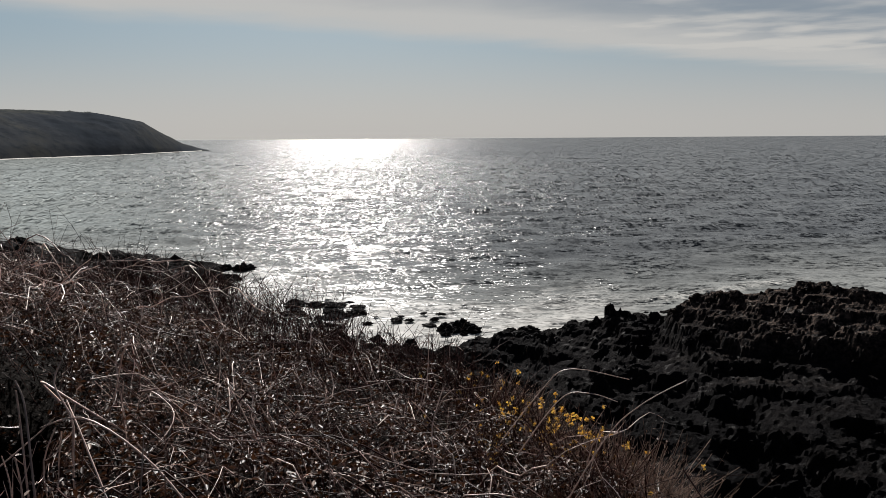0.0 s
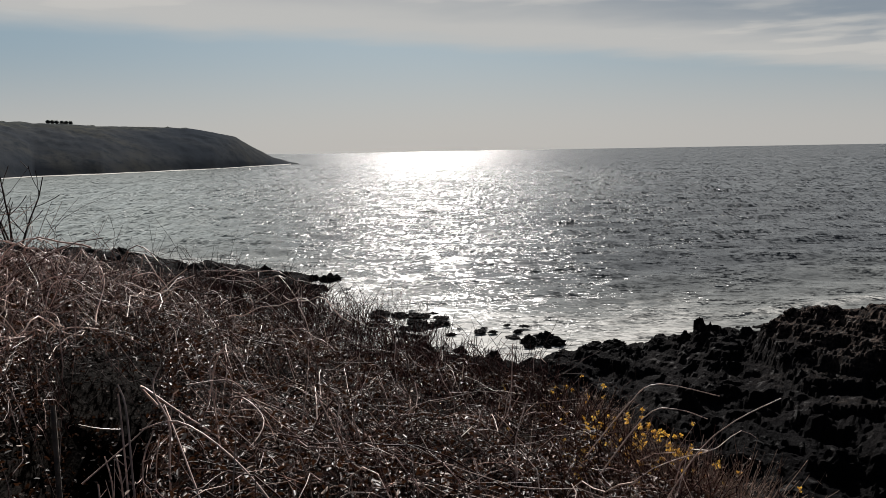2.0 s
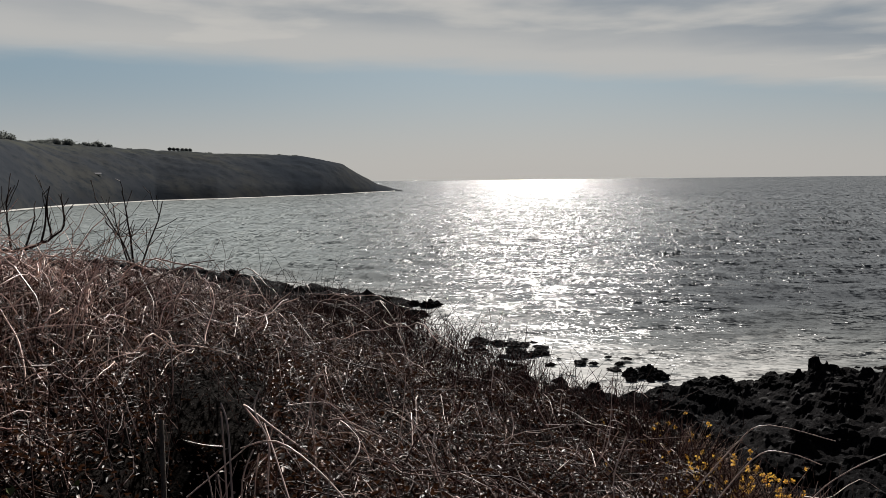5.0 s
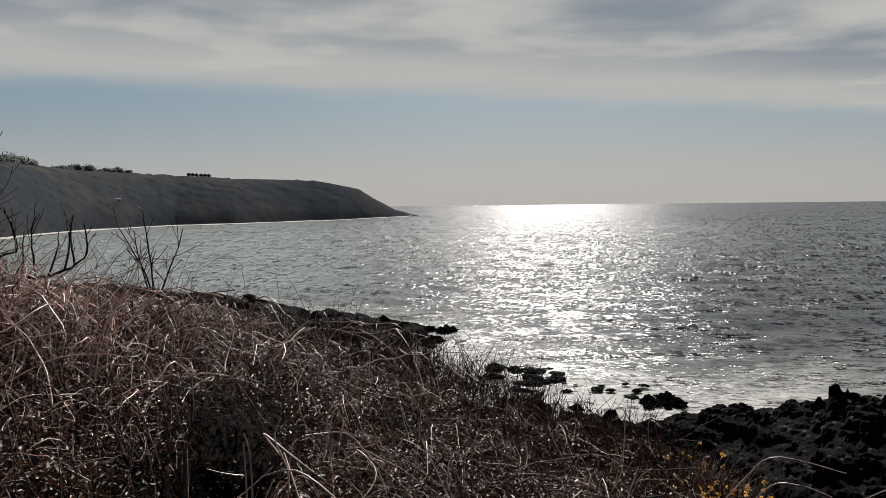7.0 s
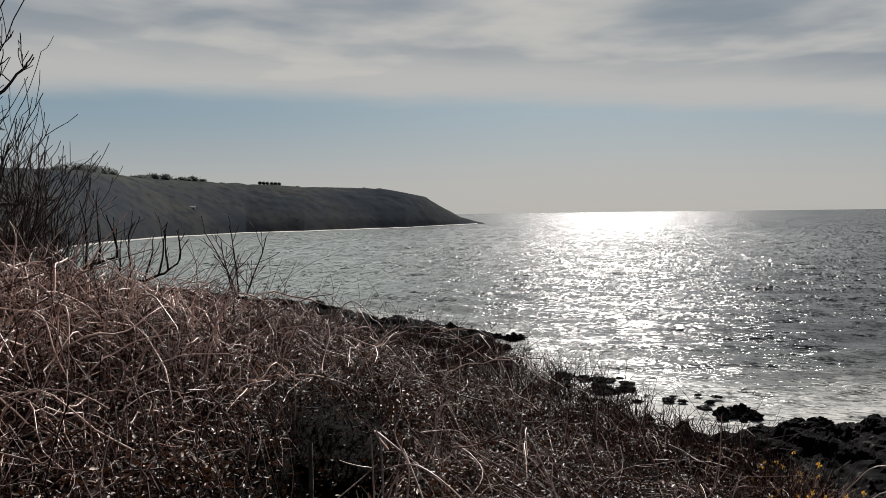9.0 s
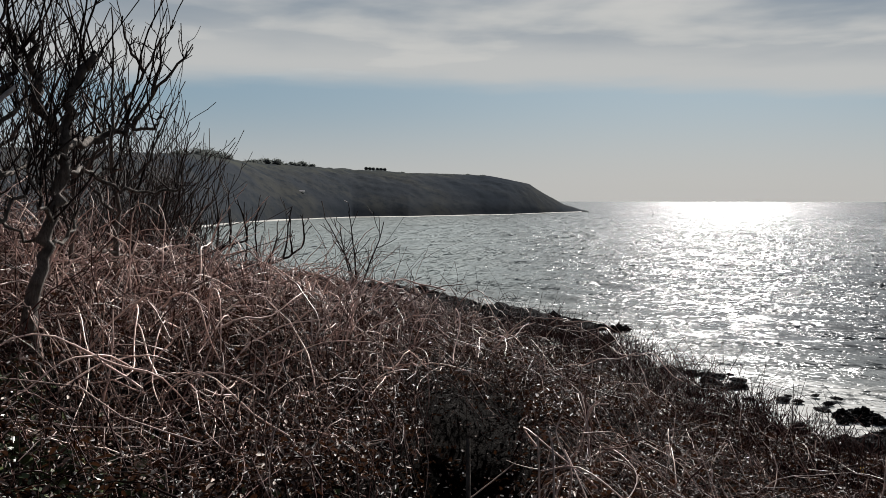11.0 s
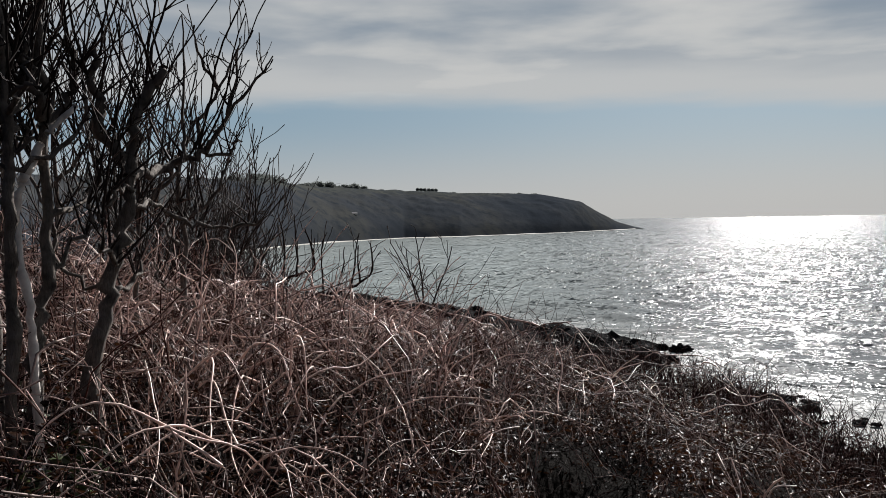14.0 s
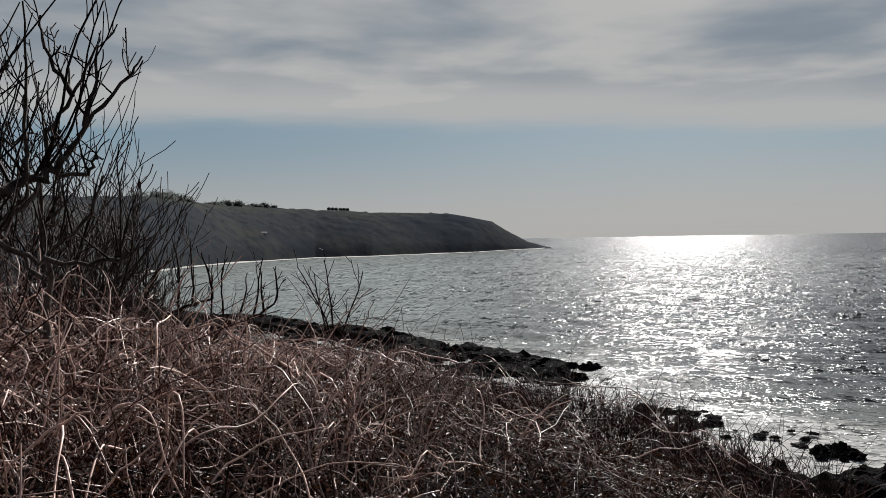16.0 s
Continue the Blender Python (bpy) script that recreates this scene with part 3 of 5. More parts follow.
def rock_mesh(seed, rough=0.5):
    """One broken sea rock, about a metre across, split by clefts and cut flat below."""
    bm = bmesh.new()
    bmesh.ops.create_icosphere(bm, subdivisions=4, radius=0.5)
    off = Vector((seed * 7.3, seed * 3.1, 0))
    for v in bm.verts:
        n = v.co.normalized()
        d, _ = noise.voronoi(n * 1.7 + off)
        h = noise.multi_fractal(n * 2.2 + off, 0.7, 2.1, 5)
        v.co = n * (0.30 + 0.30 * min(d[1] - d[0], 0.6) + 0.09 * h * rough + 0.10 * noise.cell(n * 3.1 + off))
        v.co.z = max(v.co.z, -0.14)
    me = bpy.data.meshes.new("sea_rock")
    bm.to_mesh(me)
    bm.free()
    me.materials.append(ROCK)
    return me


def build_outcrop():
    """The crag and the loose blocks lodged on its crest and ledges."""
    xs, ys = np.arange(4, 46, 0.145), np.arange(24, 62, 0.145)
    X, Y = np.meshgrid(xs, ys)
    Z = outcrop_height(X, Y)
    crag = new("rock_outcrop")
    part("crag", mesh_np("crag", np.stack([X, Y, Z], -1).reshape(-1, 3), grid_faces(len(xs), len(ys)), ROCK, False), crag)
    shapes = [rock_mesh(20 + k, 0.8) for k in range(5)]
    rng = random.Random(14)
    for k in range(70):
        # a third of them along the seaward crest
        x = rng.uniform(14, 42)
        y = rng.uniform(-1.0, 0.6) + np.interp(x, (14, 26, 45), (52.5, 47.5, 43)) if k % 3 == 0 else rng.uniform(36, 52)
        z = float(outcrop_height(np.array([x]), np.array([y]))[0])
        if z < 1.5:
            continue
        w = rng.uniform(0.35, 1.0)
        ob = part("block", rng.choice(shapes), crag)
        ob.matrix_local = Matrix.LocRotScale((x, y, z + 0.05 * w), Euler((rng.uniform(-0.3, 0.3), rng.uniform(-0.3, 0.3), rng.uniform(0, 6.28))), (w * rng.uniform(0.9, 1.6), w, w * rng.uniform(0.5, 0.9)))
    tagged(crag, "large black craggy limestone outcrop standing above the shore", "rock")


def build_sea_rocks():
    shapes = [rock_mesh(k) for k in range(6)]
    rng = random.Random(4)
    spots = []
    # pinnacles on the low ridge and single stones by the ledges
    spots += [(11.1, 53.4, 2.2, 4.4), (12.2, 53.2, 2.0, 3.6), (10.1, 53.6, 2.4, 3.0), (16.4, 63.7, 0.8, 0.8), (9.0, 58.6, 1.8, 1.0), (8.2, 56.8, 1.6, 1.1)]
    spots += [(-22.4, 88.2, 2.2, 1.2), (-24.6, 88.6, 2.0, 1.0), (-61.5, 114.5, 3.0, 1.0), (-27.5, 87.0, 3.0, 1.2)]

    def shoal(n, x0, x1, y0, y1, lo, hi, flat0, flat1):
        for _ in range(n):
            w = rng.uniform(lo, hi)
            spots.append((rng.uniform(x0, x1), rng.uniform(y0, y1), w, w * rng.uniform(flat0, flat1)))

    # two broken islets off the point, the awash slabs beside them, and stones on the tide line
    shoal(13, -0.4, 2.2, 57.6, 61.2, 0.7, 1.6, 0.35, 0.7)
    shoal(7, 4.0, 6.2, 58.3, 60.0, 0.6, 1.5, 0.25, 0.45)
    shoal(16, 1.5, 9.0, 53.0, 57.5, 0.4, 1.2, 0.4, 0.8)
    shoal(30, -14, -7, 64.5, 70.5, 0.5, 2.0, 0.14, 0.28)
    shoal(14, -7, 1, 60.0, 66.0, 0.4, 1.2, 0.15, 0.3)
    for _ in range(26):
        x, w = rng.uniform(-60, -22), rng.uniform(0.8, 2.6)
        spots.append((x, np.interp(x, (-62, -42, -23), (113, 98, 88)) - rng.uniform(0, 9), w, w * rng.uniform(0.3, 0.5)))
    for x, y, w, h in spots:
        ob = new("sea_rock", rng.choice(shapes))
        ob.matrix_world = Matrix.LocRotScale((x, y, 0.12 * h), Euler((0, 0, rng.uniform(0, 6.28))), (w * rng.uniform(0.85, 1.3), w * 0.9, h * 1.25))
        tagged(ob, "wet black jagged rock standing in the surf", "rock", "rocks along the waterline")


build_platform("rock_platform_east", -6, 44, 4, 66, 0.19)
build_platform("rock_platform_west", -110, -6, 14, 128, 0.5)
build_outcrop()
build_sea_rocks()

# ---- plants on the hill ----


def place_bramble(n, rng, x0=-13.0, x1=3.0, near=1.4):
    """Random spots under the bramble cover, thicker close to the path."""
    out = []
    while sum(map(len, out)) < n:
        x = rng.uniform(x0, x1, n * 3)
        y = rng.uniform(1.0, 15.0, n * 3)
        r = np.minimum(np.minimum(np.hypot(x, y - 0.6), np.hypot(x + 0.65, y - 0.8)), np.hypot(x + 1.3, y - 1.4))
        keep = (y < edge(x) + 0.1) & (r > near) & (rng.uniform(size=len(x)) < np.clip(5.0 / r, 0.18, 1.0) * (1 - 0.93 * run(x, y)))
        out.append(np.stack([x[keep], y[keep]], -1))
    return np.concatenate(out)[:n]


def cane_paths(spots, rng, length, lift, sink, N=9, wob=0.028, combed=0.2):
    """Canes that lie over one another on the bramble cover."""
    K = len(spots)
    phi = np.where(rng.uniform(size=K) < np.maximum(np.interp(spots[:, 0], (-4, -2), (0.2, 0.55)), combed), rng.normal(-34, 22, K), rng.uniform(0, 360, K)) + 180 * rng.integers(0, 2, K)
    phi = np.radians(phi)
    L = rng.uniform(*length, K)
    s = np.linspace(0, 1, N)[None, :]
    bend = np.clip(rng.normal(0, 0.11, (K, 1)), -0.2, 0.2)
    along, side = L[:, None] * (s - 0.5), L[:, None] * bend * (s * (1 - s) * 4 - 0.5)
    X = spots[:, :1] + np.cos(phi)[:, None] * along - np.sin(phi)[:, None] * side
    Y = spots[:, 1:] + np.sin(phi)[:, None] * along + np.cos(phi)[:, None] * side
    skew = rng.uniform(0.3, 0.7, (K, 1))
    bow = np.clip(1 - ((s - skew) / 0.6) ** 2, -0.6, 1)
    Z = canopy(X, Y) - 0.8 * run(X, Y) - rng.uniform(*sink, (K, 1)) + rng.uniform(*lift, (K, 1)) * bow + rng.normal(0, 0.09, (K, 1)) * (2 * s - 1)
    P = np.stack([X, Y, Z], -1)[run(X, Y).max(axis=1) < 0.55]
    for k, share in ((1, 1.7), (2, 0.9), (3, 0.4)):
        a, ph = rng.normal(0, wob * share, (len(P), 1, 3)), rng.uniform(0, 6.28, (len(P), 1, 3))
        P = P + a * np.sin(k * math.pi * s[:, :, None] + ph)
    return P


def taper(K, N, rng, lo, hi, tip=0.45):
    return rng.uniform(lo, hi, (K, 1)) * np.linspace(1, tip, N)[None, :]


def apart_from_path(spots, rng):
    """The dry sticks begin some way off and thicken up the bank."""
    r = np.hypot(spots[:, 0] + 0.6, spots[:, 1] - 0.9)
    share = np.interp(r, (2.2, 3.2, 4.2, 6.0, 8.0, 10.0), (0.25, 0.65, 0.85, 0.55, 0.3, 0.2))
    return spots[rng.uniform(size=len(spots)) < np.maximum(share, 0.85 * (spots[:, 0] < -3.8))]


def lean_left(spots, rng, xs, ps):
    """Thin out spots by how far along the hill they lie."""
    return spots[rng.uniform(size=len(spots)) < np.interp(spots[:, 0], xs, ps)]


def arch_paths(spots, rng, length, rise, N=9):
    """Canes that come up out of the cover, bend over and hang: each turns steadily on its way."""
    K = len(spots)
    L, phi = rng.uniform(*length, (K, 1)), rng.uniform(0, 2 * math.pi, (K, 1))
    steep, droop = np.radians(rng.uniform(*rise, (K, 1))), np.radians(rng.uniform(5, 75, (K, 1)))
    swing = rng.normal(0, 0.4, (K, 1))
    s = np.linspace(0, 1, N)[None, :]
    el, az = steep - droop * s ** 1.3, phi + swing * s + 0.25 * np.sin(5 * s + phi)
    step = np.stack([np.cos(el) * np.cos(az), np.cos(el) * np.sin(az), np.sin(el)], -1) * (L / (N - 1))[:, :, None]
    # low and close along the rim above the drop
    step *= np.interp(edge(spots[:, 0]) - spots[:, 1], (0.5, 2.2, 4.5), (0.15, 0.45, 1.0))[:, None, None]
    P = np.cumsum(step, axis=1) - step[:, :1]
    z = canopy(spots[:, 0], spots[:, 1]) - rng.uniform(0.05, 0.38, K)
    P = P + np.stack([spots[:, 0], spots[:, 1], z], -1)[:, None, :] + rng.normal(0, 0.006, (K, N, 3))
    # the tips lie on the cover, not in the ground
    P[:, :, 2] = np.maximum(P[:, :, 2], canopy(P[:, :, 0], P[:, :, 1]) - 0.42)
    return P[(run(P[:, :, 0], P[:, :, 1]).max(axis=1) < 0.5) | (rng.uniform(size=K) < 0.06)]


def build_thicket():
    rng = np.random.default_rng(11)
    thicket = new("bramble_thicket")

    def layer(name, chunks, material):
        part(name, mesh_np(name, *join(chunks), material), thicket)["kind"] = "stuff"

    low = cane_paths(lean_left(place_bramble(2700, rng), rng, (-4, -1.5), (1, 0.75)), rng, (0.2, 0.9), (0.0, 0.12), (0.05, 0.42), N=6, wob=0.022)
    top = cane_paths(lean_left(place_bramble(1350, rng), rng, (-4, -1.5), (1, 0.7)), rng, (0.3, 1.2), (0.0, 0.13), (-0.02, 0.14), N=9, wob=0.024)
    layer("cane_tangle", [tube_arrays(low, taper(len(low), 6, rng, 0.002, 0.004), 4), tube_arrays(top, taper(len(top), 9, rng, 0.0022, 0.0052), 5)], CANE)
    dry = cane_paths(apart_from_path(lean_left(place_bramble(4600, rng), rng, (-4.2, -2.4, -1.2), (1, 0.7, 0.3)), rng), rng, (0.08, 0.42), (0.0, 0.05), (-0.06, 0.18), N=5, wob=0.014)
    dry[:, :, 2] += rng.normal(0, 0.10, (len(dry), 1)) * np.linspace(-1, 1, 5)[None, :]
    layer("dry_stem_tangle", [tube_arrays(dry, taper(len(dry), 5, rng, 0.0022, 0.0050), 4)], DRY)
    stick = cane_paths(apart_from_path(lean_left(place_bramble(3200, rng, -9, 2, 2.0), rng, (-6, -4, -2.8, -1.5), (1, 0.7, 0.3, 0.12)), rng), rng, (0.10, 0.55), (0.0, 0.06), (-0.08, 0.1), N=6, wob=0.016)
    stick[:, :, 2] += rng.normal(0, 0.13, (len(stick), 1)) * np.linspace(-1, 1, 6)[None, :]
    longer = cane_paths(apart_from_path(lean_left(place_bramble(170, rng, -9, 2, 2.2), rng, (-3.4, -2.2, -1.2, 0), (1, 0.7, 0.3, 0.1)), rng), rng, (0.5, 1.15), (0.0, 0.14), (-0.1, 0.06), N=12, wob=0.016)
    longer[:, :, 2] += rng.normal(0, 0.15, (len(longer), 1)) * np.linspace(-1, 1, 12)[None, :]
    layer("pale_stick_tangle", [tube_arrays(stick, taper(len(stick), 6, rng, 0.0018, 0.0046, 0.45), 4), tube_arrays(longer, taper(len(longer), 12, rng, 0.0024, 0.0052, 0.4), 5)], STALK)
    # long thick canes that lie across the near brambles
    near = cane_paths(place_bramble(30, rng, -4.5, 1.0, 1.9), rng, (0.6, 1.7), (0.02, 0.14), (-0.08, 0.06), N=10, wob=0.022)
    layer("long_cane_tangle", [tube_arrays(near, taper(len(near), 10, rng, 0.0026, 0.0046, 0.5), 6)], STALK)
    # brown canes in every direction, most of them arched; finer towards the drop
    flatter = cane_paths(place_bramble(1700, rng), rng, (0.15, 0.8), (0.0, 0.10), (-0.06, 0.12), N=8, wob=0.02)
    arched = arch_paths(lean_left(place_bramble(1300, rng, -9.5, 1.2, 1.9), rng, (-3.6, -1.6, 0), (1, 0.4, 0.2)), rng, (0.25, 0.95), (25, 88))
    short = arch_paths(lean_left(place_bramble(2600, rng, -10, 1.2, 1.7), rng, (-3.6, -1.6, 0), (1, 0.8, 0.6)), rng, (0.08, 0.34), (0, 80), 6)
    layer("brown_cane_tangle", [tube_arrays(flatter, taper(len(flatter), 8, rng, 0.0014, 0.0032), 4), tube_arrays(arched, taper(len(arched), 9, rng, 0.0022, 0.0048, 0.4), 5),
                                tube_arrays(short, taper(len(short), 6, rng, 0.0012, 0.0030, 0.4), 4)], BROWN)
    pale = arch_paths(lean_left(place_bramble(1300, rng, -9, 1.0, 2.0), rng, (-6, -4, -2.8, -1.5), (1, 0.7, 0.25, 0.08)), rng, (0.25, 0.9), (20, 85))
    layer("pale_arch_tangle", [tube_arrays(pale, taper(len(pale), 9, rng, 0.0030, 0.0058, 0.5), 6)], STALK)
    # stout pinkish canes up the bank and where the brambles come close
    stout = arch_paths(lean_left(place_bramble(600, rng, -7.5, -1.2, 2.5), rng, (-6, -4, -2.8, -1.5), (1, 0.6, 0.25, 0.05)), rng, (0.4, 1.2), (15, 80), 12)
    lying = cane_paths(lean_left(place_bramble(440, rng, -7.5, -1.2, 2.4), rng, (-6, -4, -2.8, -1.5), (1, 0.6, 0.25, 0.05)), rng, (0.3, 1.1), (0.05, 0.22), (-0.16, 0.04), N=12, wob=0.03)
    layer("stout_cane_tangle", [tube_arrays(p, taper(len(p), 12, rng, 0.0040, 0.0080, 0.45), 6) for p in (stout, lying)], PINK)
    # thin canes combed one way by the wind, on the side towards the drop
    combed = cane_paths(lean_left(place_bramble(1700, rng, -4.5, 1.0, 1.6), rng, (-4.2, -2.6, 0.6), (0.2, 0.8, 0.8)), rng, (0.12, 0.7), (0.0, 0.07), (-0.07, 0.06), N=7, wob=0.012, combed=0.8)
    rim = edge(combed[:, 3, 0]) - combed[:, 3, 1]
    combed = combed[rng.uniform(size=len(combed)) < np.interp(rim, (0.8, 2.6), (0.25, 1.0))]
    layer("combed_cane_tangle", [tube_arrays(combed, taper(len(combed), 7, rng, 0.0014, 0.0031, 0.5), 4)], SNAPPED)
    # dark red twiggy growth that closes the rim above the drop
    n = 2300
    x = rng.uniform(-4.6, 0.95, n)
    y = edge(x) - np.abs(rng.normal(0, 0.9, n)) + 0.12
    t = np.linspace(0, 1, 6)[None, :]
    h, lean = rng.uniform(0.10, 0.34, (n, 1)) * np.interp(x, (-4.6, -3.0), (0.6, 1.0))[:, None], rng.normal(0, 0.7, (n, 1, 2))
    Q = np.stack([x[:, None] + h * lean[:, :, 0] * t ** 1.5, y[:, None] + h * lean[:, :, 1] * t ** 1.5, canopy(x, y)[:, None] - 0.14 + (h + 0.14) * t - 0.3 * h * np.abs(lean[:, :, 0]) * t ** 2], -1)
    Q += rng.normal(0, 0.012, (n, 1, 3)) * np.sin(3 * math.pi * t[:, :, None] + rng.uniform(0, 6, (n, 1, 3)))
    layer("rim_cane_tangle", [tube_arrays(Q, taper(n, 6, rng, 0.0022, 0.0050, 0.4), 4)], CANE)
    # dry canes thick on the bank round the trees
    x, y = rng.uniform(-7.4, -3.3, 760), rng.uniform(2.9, 7.2, 760)
    bank = arch_paths(np.stack([x, y], -1)[y < edge(x) - 1.0], rng, (0.2, 0.85), (10, 88), 9)
    layer("bank_cane_tangle", [tube_arrays(bank, taper(len(bank), 9, rng, 0.0036, 0.0074, 0.45), 5)], PINK)
    # short snapped ends that catch the light
    bits = cane_paths(lean_left(place_bramble(15000, rng), rng, (-5, -3.4, -1.8), (1, 0.5, 0.3)), rng, (0.02, 0.12), (0.0, 0.08), (-0.04, 0.12), N=3, wob=0.006)
    bits[:, :, 2] += rng.normal(0, 0.03, (len(bits), 1)) * np.linspace(-1, 1, 3)[None, :]
    layer("snapped_end_tangle", [tube_arrays(bits, taper(len(bits), 3, rng, 0.0018, 0.0042))], SNAPPED)
    # upright dry stems on the bank among the trees
    n = 1000
    x, y = rng.uniform(-9.5, -3.7, n), rng.uniform(2.6, 8.5, n)
    t = np.linspace(0, 1, 7)[None, :]
    h, lean = rng.uniform(0.25, 1.15, (n, 1)), rng.normal(0, 0.5, (n, 1, 2))
    Q = np.stack([x[:, None] + h * lean[:, :, 0] * t ** 1.6, y[:, None] + h * lean[:, :, 1] * t ** 1.6, canopy(x, y)[:, None] - 0.3 + h * t - 0.25 * h * np.abs(lean[:, :, 0]) * t ** 3], -1)
    Q += rng.normal(0, 0.03, (n, 1, 3)) * np.sin(3 * math.pi * t[:, :, None] + rng.uniform(0, 6, (n, 1, 3)))
    layer("bank_stem_tangle", [tube_arrays(Q, taper(n, 7, rng, 0.0026, 0.0058, 0.4), 4)], BROWN)
    spots = place_bramble(9500, rng)
    spots = spots[run(spots[:, 0], spots[:, 1]) < 0.4]
    K, N = len(spots), 3
    z = canopy(spots[:, 0], spots[:, 1]) - 0.8 * run(spots[:, 0], spots[:, 1]) - rng.uniform(-0.06, 0.3, K)
    d = rng.normal(size=(K, 3)) + np.array((0.1, 0.0, 0.1))
    d *= (rng.uniform(0.05, 0.22, K) / np.linalg.norm(d, axis=1))[:, None]
    s = np.linspace(0, 1, N)[None, :, None]
    P = np.stack([spots[:, 0], spots[:, 1], z], -1)[:, None, :] + d[:, None, :] * s + rng.normal(0, 0.010, (K, N, 3))
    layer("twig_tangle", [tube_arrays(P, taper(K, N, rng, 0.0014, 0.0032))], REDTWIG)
    spots = lean_left(place_bramble(160000, rng), rng, (-6, -3.5, -2), (0.5, 0.65, 1.0))
    spots = spots[(run(spots[:, 0], spots[:, 1]) < 0.4) | (rng.uniform(size=len(spots)) < 0.2)]
    z = canopy(spots[:, 0], spots[:, 1]) - 0.9 * run(spots[:, 0], spots[:, 1]) - np.abs(rng.normal(0.0, 0.13, len(spots))) + 0.05
    C = np.stack([spots[:, 0], spots[:, 1], z], -1)
    # litter and low canes on the floor of the run, near-black to deepen its shade
    x, y = rng.uniform(-3.6, -1.1, 16000), rng.uniform(2.1, 6.1, 16000)
    keep = run(x, y) > 0.12
    x, y = x[keep], y[keep]
    floor_leaves = np.stack([x, y, canopy(x, y) - 0.55 - 0.8 * run(x, y) + np.abs(rng.normal(0, 0.06, len(x)))], -1)
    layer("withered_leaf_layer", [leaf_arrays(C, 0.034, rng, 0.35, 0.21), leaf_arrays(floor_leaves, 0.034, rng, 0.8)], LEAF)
    tagged(thicket, "tangled winter bramble thicket with bare brown canes and withered leaves", "bramble", kind="stuff")


def curve_thing(name, pts, radius, material, label, category, group="", sides=6, tip=0.5, side_twigs=()):
    """One stem through a few guide points, smoothed, with optional side twigs."""
    pts = np.asarray(pts, float)
    t = np.linspace(0, len(pts) - 1, 14)
    i = np.clip(t.astype(int), 0, len(pts) - 2)
    f = (t - i)[:, None]
    a, b, c, d = pts[np.clip(i - 1, 0, None)], pts[i], pts[i + 1], pts[np.clip(i + 2, None, len(pts) - 1)]
    P = 0.5 * (2 * b + (c - a) * f + (2 * a - 5 * b + 4 * c - d) * f ** 2 + (3 * b - a - 3 * c + d) * f ** 3)
    root = Vector(P[0])
    chunks = [tube_arrays((P - P[0])[None], (radius * np.linspace(1, tip, 14))[None], sides)]
    for at, vec, r in side_twigs:
        q = P[int(at * 13)] - P[0]
        vec = np.asarray(vec, float)
        Q = np.stack([q + vec * k + np.array((0, 0, 0.15 * np.linalg.norm(vec))) * k * k for k in np.linspace(0, 1, 5)])
        chunks.append(tube_arrays(Q[None], (r * np.linspace(1, 0.4, 5))[None], 4))
    ob = new(name, mesh_np(name, *join(chunks), material))
    ob.location = root
    return tagged(ob, label, category, group)


def build_arching_canes():
    rng = np.random.default_rng(23)
    spots = place_bramble(120, rng, -9, 1.4, 2.5)
    P = cane_paths(spots, rng, (0.7, 1.9), (0.12, 0.42), (-0.05, 0.02), 7, 0.03)
    for k in range(len(P)):
        pale = rng.uniform() < 0.3
        twigs = [(rng.uniform(0.2, 0.9), rng.normal(0, 0.09, 3) + (0, 0, 0.05), 0.0016) for _ in range(rng.integers(0, 5))]
        curve_thing("bramble_cane", P[k], rng.uniform(0.002, 0.0034), STALK if pale else CANE, "pale dry arching bramble cane above the thicket" if pale else "brown arching bramble cane above the thicket",
                    "bramble cane", "arching canes", 5, 0.45, twigs)
    # three long bare canes that reach out past the gorse
    for pts in (((0.46, 4.05, 12.85), (0.68, 4.0, 13.28), (0.82, 3.95, 13.45), (0.99, 3.9, 13.57)), ((0.28, 4.8, 12.95), (0.50, 4.8, 13.24), (0.64, 4.78, 13.36), (0.95, 4.75, 13.31)),
                ((0.35, 4.7, 12.9), (0.58, 4.7, 13.22), (0.72, 4.65, 13.27), (0.86, 4.6, 13.24))):
        curve_thing("bramble_cane", pts, 0.0034, STALK, "long pale bramble cane bending out over the drop", "bramble cane", "arching canes", 5, 0.6)


